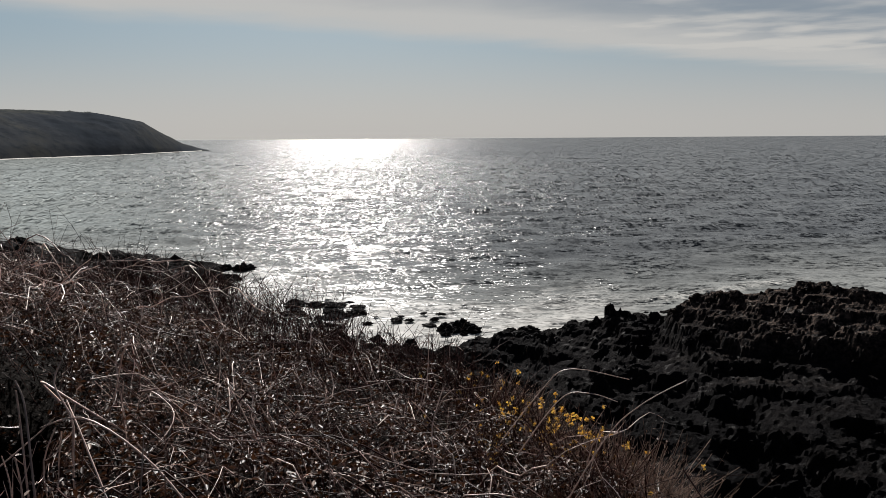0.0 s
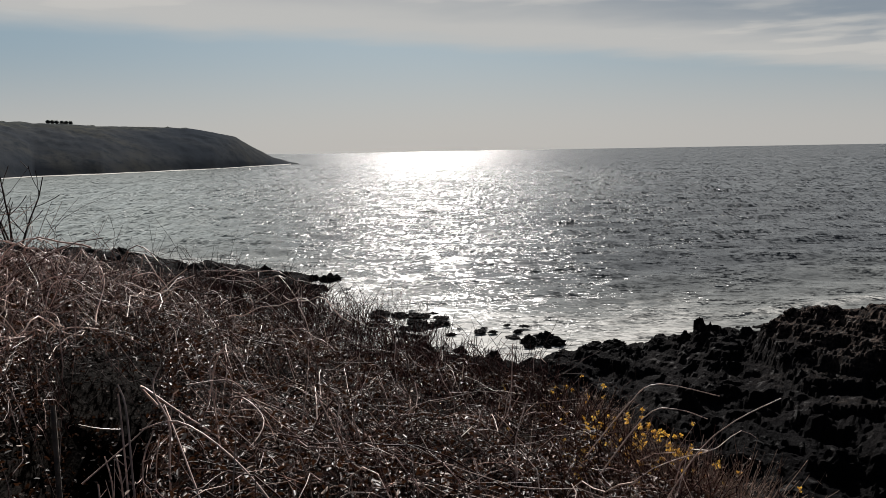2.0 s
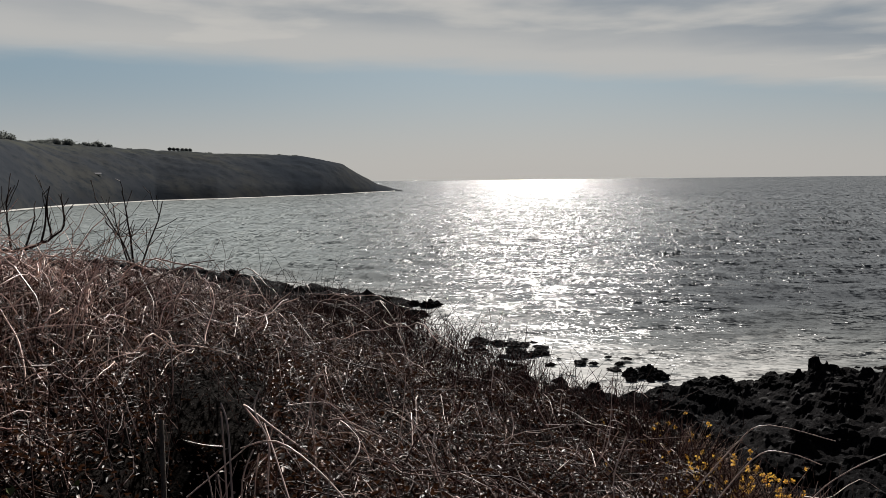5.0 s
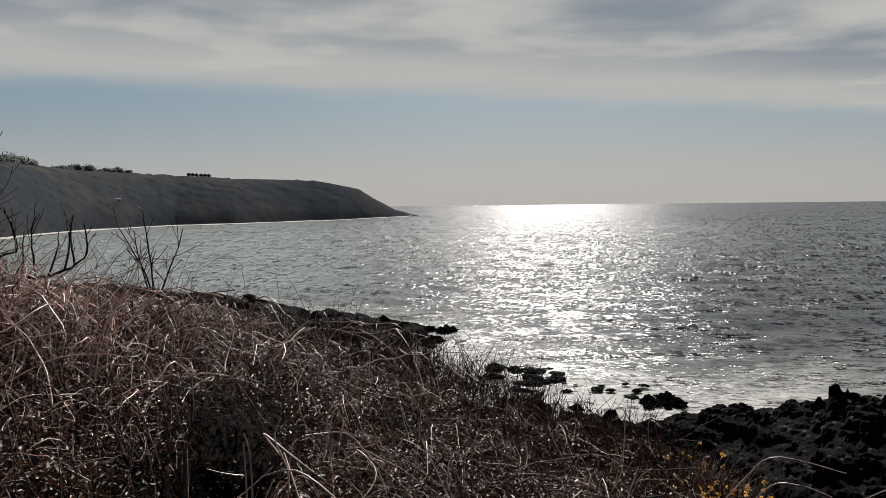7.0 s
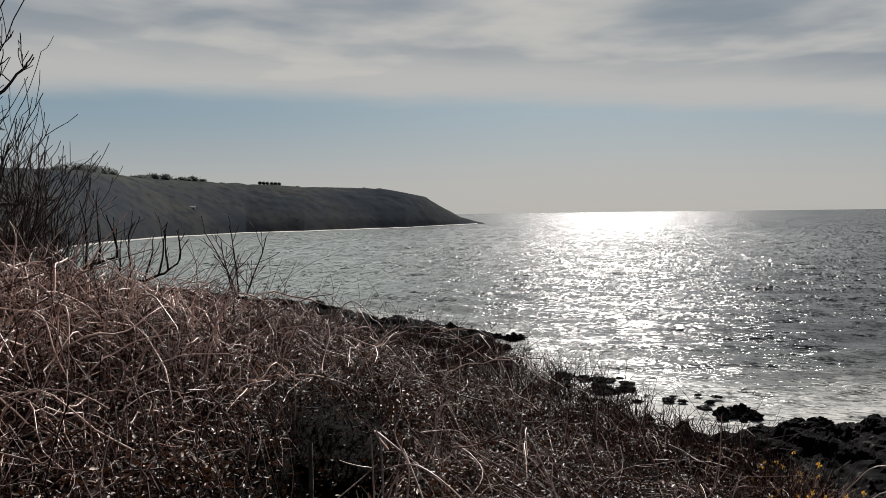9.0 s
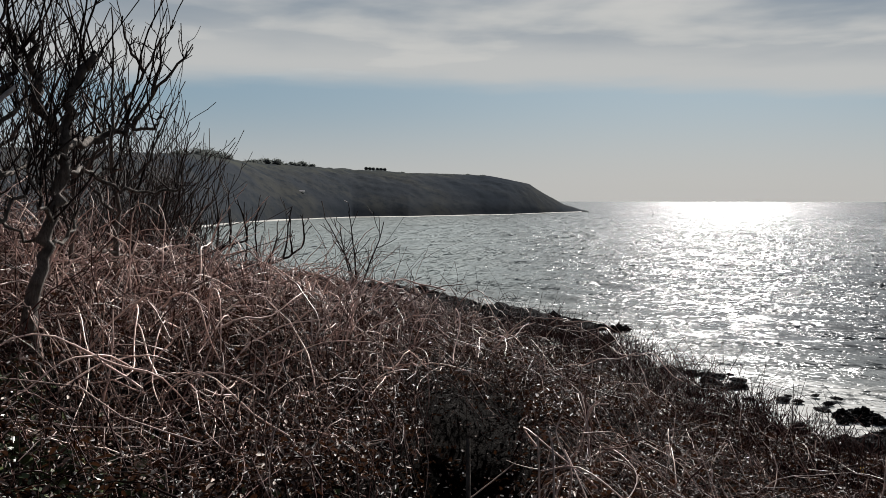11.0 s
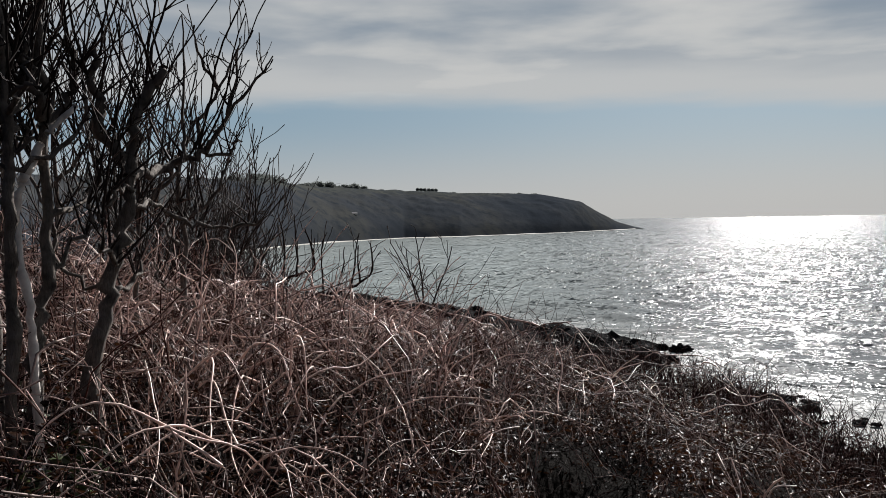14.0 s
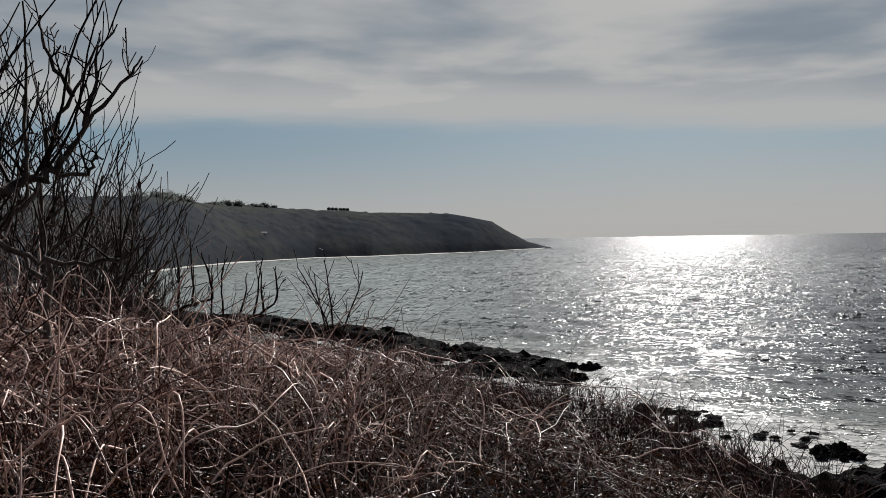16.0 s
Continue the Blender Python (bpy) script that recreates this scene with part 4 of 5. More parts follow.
def build_dead_stalks():
    """Thick pale stalks, crooked and broken, standing among the canes."""
    lab = "pale dead stalk, bent and broken, among brambles"
    guides = [
        ((-1.40, 4.05, 13.0), (-1.42, 4.08, 13.3), (-1.46, 4.11, 13.57), (-1.44, 4.12, 13.66), (-1.36, 4.12, 13.68)),
        ((-3.62, 5.2, 12.75), (-3.5, 5.33, 13.05), (-3.40, 5.43, 13.28), (-3.33, 5.46, 13.40)),
        ((-3.28, 5.3, 12.8), (-3.27, 5.4, 13.05), (-3.31, 5.45, 13.25), (-3.34, 5.45, 13.36)),
        ((-1.22, 2.95, 13.2), (-1.23, 2.94, 13.55), (-1.235, 2.936, 13.80), (-1.26, 2.94, 13.88)),
        ((-0.75, 3.1, 13.3), (-1.0, 3.25, 13.5), (-1.25, 3.34, 13.62), (-1.42, 3.36, 13.58)),
        ((-1.31, 3.35, 13.2), (-1.31, 3.35, 13.45), (-1.30, 3.35, 13.61), (-1.38, 3.4, 13.72), (-1.36, 3.42, 13.80)),
        ((-0.9, 2.9, 13.25), (-1.08, 3.1, 13.42), (-1.25, 3.3, 13.58), (-1.35, 3.42, 13.66)),
        ((-2.3, 4.4, 12.9), (-2.1, 4.6, 13.08), (-2.02, 4.65, 13.16)),
        ((-5.0, 5.6, 13.1), (-4.9, 5.75, 13.4), (-4.78, 5.88, 13.70), (-4.66, 5.9, 13.76)),
        ((-4.6, 4.6, 13.0), (-4.2, 4.7, 13.3), (-3.74, 4.82, 13.57), (-3.5, 4.9, 13.66)),
        ((-4.9, 4.9, 13.0), (-4.6, 5.05, 13.4), (-4.35, 5.13, 13.64), (-4.1, 5.2, 13.75)),
        ((-4.45, 5.7, 13.0), (-4.3, 5.85, 13.35), (-4.15, 5.94, 13.57), (-4.0, 6.0, 13.62)),
        ((-3.9, 6.0, 13.0), (-3.7, 6.1, 13.25), (-3.59, 6.18, 13.43), (-3.3, 6.3, 13.55)),
        ((-4.55, 4.15, 13.4), (-4.5, 4.12, 14.3), (-4.42, 4.09, 14.58), (-4.32, 4.08, 14.62), (-4.22, 4.1, 14.55)),
    ]
    for g in guides:
        curve_thing("dead_stalk", g, 0.0044, STALK, lab, "dead stalk", "dead stalks in the thicket", 6, 0.6)
    # a clump of bleached upright stems at the mouth of the run
    rng = np.random.default_rng(29)
    for dx, dy, top, bend in ((0.0, 0.0, 13.80, -0.02), (0.03, 0.03, 13.66, 0.03), (-0.05, 0.02, 13.58, -0.04), (0.06, -0.03, 13.52, 0.05), (-0.02, -0.05, 13.60, 0.02), (-0.08, 0.05, 13.46, -0.07), (0.02, -0.08, 13.42, 0.06)):
        x, y = -1.33 + dx, 3.10 + dy
        pts = [(x + bend * k * k + rng.normal(0, 0.006), y + rng.normal(0, 0.006), 12.9 + (top - 12.9) * k) for k in (0, 0.3, 0.6, 0.85, 1.0)]
        curve_thing("dead_stalk", pts, rng.uniform(0.0032, 0.0050), STALK, "bleached upright dead stem in a clump among brambles", "dead stalk", "dead stalks in the thicket", 6, 0.7,
                    [(rng.uniform(0.6, 0.95), rng.normal(0, 0.05, 3) + (0, 0, 0.03), 0.002) for _ in range(2)])
    rng = np.random.default_rng(31)
    for x, y in place_bramble(70, rng, -7.5, 0.5, 2.3):
        z = float(canopy(x, y))
        h = rng.uniform(0.15, 0.55)
        lean = rng.normal(0, 0.22, 2)
        pts = [(x + lean[0] * k + rng.normal(0, 0.02), y + lean[1] * k + rng.normal(0, 0.02), z - 0.35 + (h + 0.35) * k) for k in np.linspace(0, 1, 5)]
        if rng.uniform() < 0.4:
            pts[-1] = (pts[-2][0] + rng.normal(0, 0.12), pts[-2][1] + rng.normal(0, 0.12), pts[-2][2] - 0.03)
        curve_thing("dead_stalk", pts, rng.uniform(0.0022, 0.0044), STALK, lab, "dead stalk", "dead stalks in the thicket", 5, 0.6,
                    [(rng.uniform(0.4, 0.9), rng.normal(0, 0.08, 3) + (0, 0, 0.06), 0.002) for _ in range(rng.integers(0, 3))])


def build_sprigs():
    """Thin bare shoots that stand up along the outer rim of the thicket."""
    rng = np.random.default_rng(37)
    for k in range(330):
        x = rng.uniform(-6.8, 0.9) if k < 260 else rng.uniform(-2.8, 0.9)
        y = float(edge(x)) - abs(rng.normal(0, 0.8)) + 0.3
        z = float(canopy(x, y))
        h = rng.uniform(0.12, 0.46) * (1.8 if rng.uniform() < 0.14 else 1) * (1 if k < 260 else 0.85)
        lean = rng.normal(0, 0.55, 2) * h
        pts = [(x + lean[0] * k2 ** 2, y + lean[1] * k2 ** 2, z - 0.3 + (h + 0.3) * k2) for k2 in np.linspace(0, 1, 5)]
        curve_thing("bare_shoot", pts, rng.uniform(0.0028, 0.0046), TWIG, "thin bare dark shoot rising from the bramble rim", "shoot", "shoots along the rim", 4, 0.4,
                    [(rng.uniform(0.4, 0.95), rng.normal(0, 0.07, 3) + (0, 0, 0.05), 0.0020) for _ in range(rng.integers(1, 6))])


def build_stake():
    """A thin weathered stake in the mouth of the run."""
    P = np.array([(-1.68, 3.25, 12.3), (-1.70, 3.28, 12.9), (-1.725, 3.32, 13.4), (-1.737, 3.341, 13.675)])
    stake = new("stake", mesh_np("stake", *tube_arrays((P - P[0])[None], np.array([[0.011, 0.0105, 0.010, 0.009]]), 7), BARK))
    stake.location = P[0]
    tagged(stake, "thin weathered wooden stake in a gap of the brambles", "stake")


def flower_head(rng, tip):
    """A tuft of petals that spring from one short spike."""
    n = rng.integers(8, 15)
    d = rng.normal(size=(n, 3)) + (0, 0, 0.4)
    d *= (rng.uniform(0.010, 0.024, n) / np.linalg.norm(d, axis=1))[:, None]
    s = np.cross(d, rng.normal(size=(n, 3)))
    s *= (0.008 / np.linalg.norm(s, axis=1))[:, None]
    V = np.concatenate([np.zeros((1, 3)), np.stack([d * 0.7 - s, d * 1.05, d * 0.7 + s], 1).reshape(-1, 3)]) + tip
    i = np.arange(n)[:, None] * 3
    F = np.concatenate([np.concatenate([i * 0, i + 1, i + 2], 1), np.concatenate([i * 0, i + 2, i + 3], 1)])
    return mesh_np("flower_head", V, F, PETAL, False)


def build_gorse(x, y, w, seed, flowers):
    """A gorse bush: spiny shoots in a low dome, yellow flowers on the upper shoots."""
    rng = np.random.default_rng(seed)
    bush = new("gorse_bush")
    bush.location = (x, y, float(canopy(x, y)) - 0.36)
    K, N = 1500, 4
    base = rng.normal(0, 0.16 * w, (K, 3)) * (1, 1, 0.1)
    d = rng.normal(size=(K, 3)) * (0.9, 0.9, 0.5) + (0, 0, 0.40)
    d /= np.linalg.norm(d, axis=1, keepdims=True)
    L = rng.uniform(0.3, 0.62, (K, 1)) * w
    s = np.linspace(0, 1, N)[None, :, None]
    P = base[:, None] + (d * L)[:, None] * s + rng.normal(0, 0.016, (K, N, 3)) + np.array((0, 0, 0.10 * w)) * s ** 2
    part("shoot_dome", mesh_np("shoot_dome", *tube_arrays(P, taper(K, N, rng, 0.0024, 0.004)), GORSE), bush)["kind"] = "stuff"
    M = 8000
    k, j = rng.integers(0, K, M), rng.uniform(0.3, 1, M)
    at = base[k] + d[k] * L[k] * j[:, None] + np.array((0, 0, 0.10 * w)) * (j ** 2)[:, None]
    sd = rng.normal(size=(M, 3)) + d[k] * 0.8
    sd *= (rng.uniform(0.014, 0.036, M) / np.linalg.norm(sd, axis=1))[:, None]
    Q = np.stack([at, at + sd], 1)
    part("spine_cover", mesh_np("spine_cover", *tube_arrays(Q, np.stack([np.full(M, 0.0018), np.full(M, 0.0005)], 1)), GORSE), bush)["kind"] = "stuff"
    part("dry_tip_cover", mesh_np("dry_tip_cover", *leaf_arrays(at[:3200] + sd[:3200] * 0.8, 0.014, rng, 0.8), SNAPPED, False), bush)["kind"] = "stuff"
    tops = np.argsort(-(d[:, 2] * L[:, 0]))[:420]
    for f in range(flowers):
        t = rng.choice(tops)
        tip = base[t] + d[t] * L[t, 0] * rng.uniform(0.92, 1.08) + (0, 0, 0.10 * w)
        part("flower_head", flower_head(rng, tip), bush)
    return tagged(bush, "gorse bush with brown-green spines and yellow flowers", "gorse", "gorse at the edge")


def grow(rng, p, d, length, radius, level, spec, out, up=0.25):
    """One branch and, from it, its side branches; out[level] takes (points, radii)."""
    N = spec[level]["n"]
    P, q, v = [np.array(p, float)], np.array(p, float), np.array(d, float)
    for _ in range(N - 1):
        v = v + rng.normal(0, spec[level]["wander"], 3) + (0, 0, spec[level]["up"])
        v /= np.linalg.norm(v)
        q = q + v * length / (N - 1)
        P.append(q)
    P = np.array(P)
    R = radius * np.linspace(1, spec[level]["tip"], N)
    out.setdefault(level, []).append((P, R))
    if level + 1 >= len(spec):
        return
    for _ in range(rng.integers(spec[level]["kids"][0], spec[level]["kids"][1] + 1)):
        t = rng.uniform(spec[level]["from"], 1.0)
        i = min(int(t * (N - 1)), N - 2)
        axis_v = P[i + 1] - P[i]
        axis_v /= np.linalg.norm(axis_v)
        s = rng.normal(size=3)
        s -= axis_v * s.dot(axis_v)
        s /= np.linalg.norm(s)
        a = radians(rng.uniform(*spec[level]["angle"]))
        grow(rng, P[i] + (P[i + 1] - P[i]) * (t * (N - 1) - i), axis_v * math.cos(a) + s * math.sin(a), length * rng.uniform(*spec[level]["ratio"]), R[i] * rng.uniform(0.45, 0.7), level + 1, spec, out)


def branch_mesh(name, items, sides, material):
    groups = {}
    for P, R in items:
        groups.setdefault(len(P), []).append((P, R))
    return mesh_np(name, *join([tube_arrays(np.array([a for a, _ in g]), np.maximum(np.array([b for _, b in g]), 0.0017), sides) for g in groups.values()]), material)


SHOOT = (dict(n=8, wander=0.10, up=0.11, tip=0.4, kids=(2, 5), angle=(22, 60), ratio=(0.12, 0.42), **{"from": 0.12}),
         dict(n=4, wander=0.14, up=0.16, tip=0.5))


def knotted(rng, guide, r0, r1, steps=4, wobble=0.012):
    """A crooked limb through its guide points, swollen where it was cut back."""
    g = np.array(guide, float)
    t = np.linspace(0, len(g) - 1, (len(g) - 1) * steps + 1)
    P = np.stack([np.interp(t, range(len(g)), g[:, c]) for c in range(3)], -1)
    P[1:] += rng.normal(0, wobble, (len(P) - 1, 3))
    return P, np.linspace(r0, r1, len(P)) * (1 + 0.45 * rng.uniform(0, 1, len(P)) ** 3)


def sprout(rng, P, R, count, lo, hi, out, start=0.25, side=0.38):
    """Upright shoots from one limb."""
    for _ in range(count):
        i = int(rng.uniform(start, 1) * (len(P) - 1))
        grow(rng, P[i], rng.normal(0, side, 3) * (1, 1, 0.3) + (0, 0, 0.85), rng.uniform(lo, hi), min(R[i] * 0.55, rng.uniform(0.0036, 0.0080)), 0, SHOOT, out)


def shoots_of(owner, items):
    for A, S in items:
        part("shoot", branch_mesh("shoot", [(A, np.maximum(S, 0.0028))], 5, TWIG), owner)


def build_tree(seed, trunk, radius, arms=(), shoots=(), bare=(), count=8, crown=7, limbs=4, label="bare leafless tree with knotted limbs and upright shoots on the bank"):
    """A cut-back tree: trunk, knotted arms, upright shoots; guides in world metres."""
    rng = np.random.default_rng(seed)
    tree = new("bare_tree")
    x, y, _ = trunk[0]
    base = np.array((x, y, float(terrain(np.array(x), np.array(y))) - 0.1))
    tree.location = base
    local = lambda g: np.array(g, float) - base
    P, R = knotted(rng, np.concatenate([[(0, 0, 0)], local(trunk)]), radius * 0.76, radius * 0.45, wobble=0.010)
    part("trunk", branch_mesh("trunk", [(P, R)], 9, BARK), tree)
    out = {0: [], 1: []}
    sprout(rng, P, R, crown, 0.4, 1.0, out, 0.62)
    # crooked side limbs all the way up, each with a fist of shoots at its end
    for k in range(limbs):
        i = int(rng.uniform(0.42, 0.98) * (len(P) - 1))
        a, reach, lift = rng.uniform(0, 6.28), rng.uniform(0.10, 0.34), rng.uniform(0.12, 0.5)
        q, o = P[i], np.array((math.cos(a), math.sin(a), 0))
        g = [q, q + o * reach * 0.5 + (0, 0, lift * rng.uniform(0.0, 0.25)), q + o * reach + (0, 0, lift * 0.45), q + o * reach * rng.uniform(0.8, 1.2) + (0, 0, lift)]
        A, S = knotted(rng, g, min(R[i] * 0.6, rng.uniform(0.008, 0.013)), 0.006, 4, 0.014)
        limb = part("limb", branch_mesh("limb", [(A, S)], 6, BARK), tree)
        own = {0: [], 1: out[1]}
        sprout(rng, A, S, 5, 0.25, 0.8, own, 0.3, 0.42)
        sprout(rng, A, S, 2, 0.05, 0.18, own, 0.1, 0.9)
        shoots_of(limb, own[0])
    for g, r in arms:
        A, S = knotted(rng, local(g), r, r * 0.5)
        limb = part("limb", branch_mesh("limb", [(A, S)], 7, BARK), tree)
        own = {0: [], 1: out[1]}
        sprout(rng, A, S, count if r > 0.013 else 3, 0.25, 0.95, own)
        sprout(rng, A, S, 9, 0.06, 0.2, own, 0.1, 0.9)
        shoots_of(limb, own[0])
    for g in shoots:
        A, S = knotted(rng, local(g), 0.010, 0.0032, 4, 0.005)
        part("shoot", branch_mesh("shoot", [(A, S)], 6, BARK), tree)
        sprout(rng, A, S, 5, 0.05, 0.26, out, 0.1, 0.7)
    for g, r in bare:
        A, S = knotted(rng, local(g), r, r * 0.85, 4, 0.004)
        part("barkless_limb", branch_mesh("barkless_limb", [(A, S)], 8, BARELIMB), tree, "pale barkless broken limb")
    shoots_of(tree, out[0])
    part("twig_spray", branch_mesh("twig_spray", [(A, np.maximum(S, 0.0025)) for A, S in out[1]], 3, TWIG), tree)["kind"] = "stuff"
    return tagged(tree, label, "tree", "bare trees on the bank")


BUSH = (dict(n=9, wander=0.13, up=0.09, tip=0.35, kids=(5, 7), angle=(20, 55), ratio=(0.3, 0.6), **{"from": 0.2}),
        dict(n=6, wander=0.13, up=0.13, tip=0.4, kids=(2, 4), angle=(22, 55), ratio=(0.35, 0.6), **{"from": 0.2}),
        dict(n=4, wander=0.10, up=0.12, tip=0.45))


def build_shrub(x, y, seed, height, stems, spread=0.35, z=None, name="bare_shrub", label="leafless dark shrub of upright twiggy stems above the brambles", r=0.011, spec=BUSH):
    rng = np.random.default_rng(seed)
    shrub = new(name)
    z = float(canopy(np.array(x), np.array(y))) - 0.45 if z is None else z
    shrub.location = (x, y, z)
    out = {}
    for _ in range(stems):
        a, m = rng.uniform(0, 6.28), rng.uniform(0, spread)
        grow(rng, (m * math.cos(a), m * math.sin(a), 0), (0.5 * math.cos(a) * m / spread + rng.normal(0, 0.12), 0.5 * math.sin(a) * m / spread + rng.normal(0, 0.12), 1), height * rng.uniform(0.6, 1.05), r * rng.uniform(0.6, 1.1), 0, spec, out)
    for P, R in out[0]:
        part("stem", branch_mesh("stem", [(P, R)], 5, TWIG), shrub)
    part("twig_spray", branch_mesh("twig_spray", [(P, np.maximum(R, 0.0048)) for P, R in out[1]] + [(P, np.maximum(R, 0.0040)) for P, R in out[2]], 3, TWIG), shrub)["kind"] = "stuff"
    return tagged(shrub, label, "shrub", "bare shrubs")


def build_ivy():
    """Low green leaves under the trees beside the path."""
    rng = np.random.default_rng(61)
    n = 2600
    x, y = rng.normal(-3.6, 0.7, n), rng.normal(2.35, 0.35, n)
    z = canopy(x, y) - rng.uniform(0.05, 0.4, n)
    ob = new("ground_ivy", mesh_np("ground_ivy", *leaf_arrays(np.stack([x, y, z], -1), 0.045, rng, 0.6), GREEN_LEAF, False))
    tagged(ob, "patch of low dark green leaves under the trees", "ivy", kind="stuff")


build_thicket()
build_ivy()
build_arching_canes()
build_dead_stalks()
build_sprigs()
build_stake()
build_gorse(0.25, 6.7, 0.8, 3, 26)
build_gorse(0.60, 5.9, 0.85, 4, 230)
build_gorse(0.92, 5.0, 0.95, 5, 3)
build_gorse(0.98, 4.2, 0.75, 6, 1)

# knotted tree whose bough bends out over the brambles
build_tree(101, ((-3.94, 2.98, 14.00), (-3.94, 3.06, 14.31), (-3.93, 3.10, 14.50), (-3.90, 3.14, 14.69), (-3.87, 3.15, 14.92)), 0.046, (
    (((-3.87, 3.15, 14.92), (-3.90, 3.10, 15.02), (-3.92, 3.06, 15.13), (-3.91, 3.06, 15.22), (-3.93, 3.00, 15.32), (-3.90, 3.02, 15.43)), 0.028),
    (((-3.87, 3.15, 14.92), (-3.88, 3.19, 15.14), (-3.85, 3.21, 15.24), (-3.80, 3.25, 15.32), (-3.77, 3.27, 15.39)), 0.027),
    (((-3.87, 3.15, 14.92), (-4.00, 3.38, 14.94), (-4.02, 3.52, 14.99), (-3.92, 3.62, 15.04), (-3.89, 3.65, 15.10)), 0.023),
    (((-3.89, 3.15, 14.77), (-4.04, 3.40, 14.82), (-4.03, 3.54, 14.75), (-3.94, 3.64, 14.70), (-3.82, 3.75, 14.68), (-3.74, 3.83, 14.71)), 0.012),
    (((-3.88, 3.15, 14.85), (-3.82, 3.06, 14.87), (-3.85, 3.02, 14.80), (-3.87, 3.02, 14.77)), 0.012)), (
    ((-3.92, 3.67, 15.10), (-3.82, 3.73, 15.28), (-3.70, 3.81, 15.43), (-3.67, 3.83, 15.51)),
    ((-3.93, 3.62, 15.06), (-3.93, 3.60, 15.20), (-3.84, 3.65, 15.34), (-3.78, 3.69, 15.47), (-3.74, 3.69, 15.58)),
    ((-3.96, 3.52, 15.00), (-3.95, 3.52, 15.11), (-3.91, 3.50, 15.35), (-3.86, 3.46, 15.67)),
    ((-3.84, 3.65, 15.34), (-3.87, 3.60, 15.44), (-3.89, 3.56, 15.52), (-3.88, 3.54, 15.63)),
    ((-3.85, 3.71, 15.23), (-3.80, 3.73, 15.41), (-3.77, 3.71, 15.55)),
    ((-3.94, 3.65, 15.04), (-3.87, 3.73, 15.04), (-3.83, 3.75, 15.12), (-3.81, 3.77, 15.10))), count=7, crown=3, limbs=3)
# twin trunk with a barkless broken limb
build_tree(102, ((-3.99, 2.75, 14.13), (-3.99, 2.79, 14.30), (-3.98, 2.83, 14.51), (-3.98, 2.85, 14.81), (-3.96, 2.83, 15.11), (-3.93, 2.81, 15.32), (-3.89, 2.77, 15.59)), 0.034, (
    (((-3.96, 2.83, 15.09), (-3.99, 2.94, 15.21), (-3.95, 2.96, 15.33), (-3.94, 2.94, 15.47)), 0.018),
    (((-3.96, 2.83, 15.14), (-3.88, 2.73, 15.24), (-3.87, 2.71, 15.37), (-3.84, 2.71, 15.50)), 0.018)), (), (
    (((-3.95, 2.77, 13.25), (-3.95, 2.76, 13.75), (-3.96, 2.75, 14.23), (-3.97, 2.75, 14.40), (-3.99, 2.73, 14.54), (-4.00, 2.73, 14.72), (-3.99, 2.73, 14.84), (-3.98, 2.75, 14.90)), 0.015),
    (((-3.98, 2.75, 14.87), (-3.97, 2.75, 14.91), (-3.96, 2.77, 14.95), (-3.93, 2.79, 15.03)), 0.018),
    (((-3.92, 2.81, 15.07), (-3.90, 2.83, 15.10), (-3.85, 2.89, 15.18)), 0.011)), label="bare twin-stemmed tree with a pale barkless broken limb")
build_tree(103, ((-3.89, 2.62, 14.13), (-3.93, 2.65, 14.52), (-3.92, 2.65, 14.80), (-3.91, 2.64, 15.08), (-3.89, 2.62, 15.29), (-3.84, 2.58, 15.54)), 0.029, (
    (((-3.91, 2.65, 15.07), (-3.96, 2.73, 15.18), (-3.93, 2.73, 15.32), (-3.91, 2.71, 15.47)), 0.016),
    (((-3.91, 2.64, 15.10), (-3.92, 2.60, 15.21), (-3.90, 2.56, 15.35), (-3.87, 2.56, 15.48)), 0.016)))
build_tree(104, ((-4.18, 2.73, 14.09), (-4.22, 2.73, 14.51), (-4.22, 2.73, 14.81), (-4.21, 2.73, 15.04), (-4.18, 2.75, 15.19), (-4.17, 2.73, 15.33), (-4.11, 2.71, 15.61)), 0.032, (
    (((-4.21, 2.73, 15.02), (-4.23, 2.67, 15.15), (-4.25, 2.60, 15.26), (-4.23, 2.58, 15.42)), 0.018),
    (((-4.22, 2.73, 14.91), (-4.27, 2.65, 14.90), (-4.29, 2.60, 14.94)), 0.014)))
# thinner trees farther up the bank
back_rng = random.Random(77)
for k, (x, y, h) in enumerate(((-5.3, 4.3, 1.5), (-5.7, 3.7, 1.9), (-5.5, 4.9, 1.3), (-6.3, 4.4, 1.8))):
    z = 13.9
    lean = back_rng.uniform(-0.1, 0.1)
    build_tree(110 + k, ((x, y, z), (x + lean * 0.5, y + 0.03, z + h * 0.5), (x + lean, y, z + h)), 0.026, (
        (((x + lean * 0.6, y, z + h * 0.6), (x + lean + 0.2, y + 0.15, z + h * 0.75), (x + lean + 0.3, y + 0.22, z + h)), 0.014),
        (((x + lean * 0.5, y, z + h * 0.5), (x + lean - 0.2, y - 0.12, z + h * 0.7), (x + lean - 0.24, y - 0.2, z + h)), 0.014)), count=6, crown=7, limbs=3, label="thin bare tree of upright twigs up the bank")
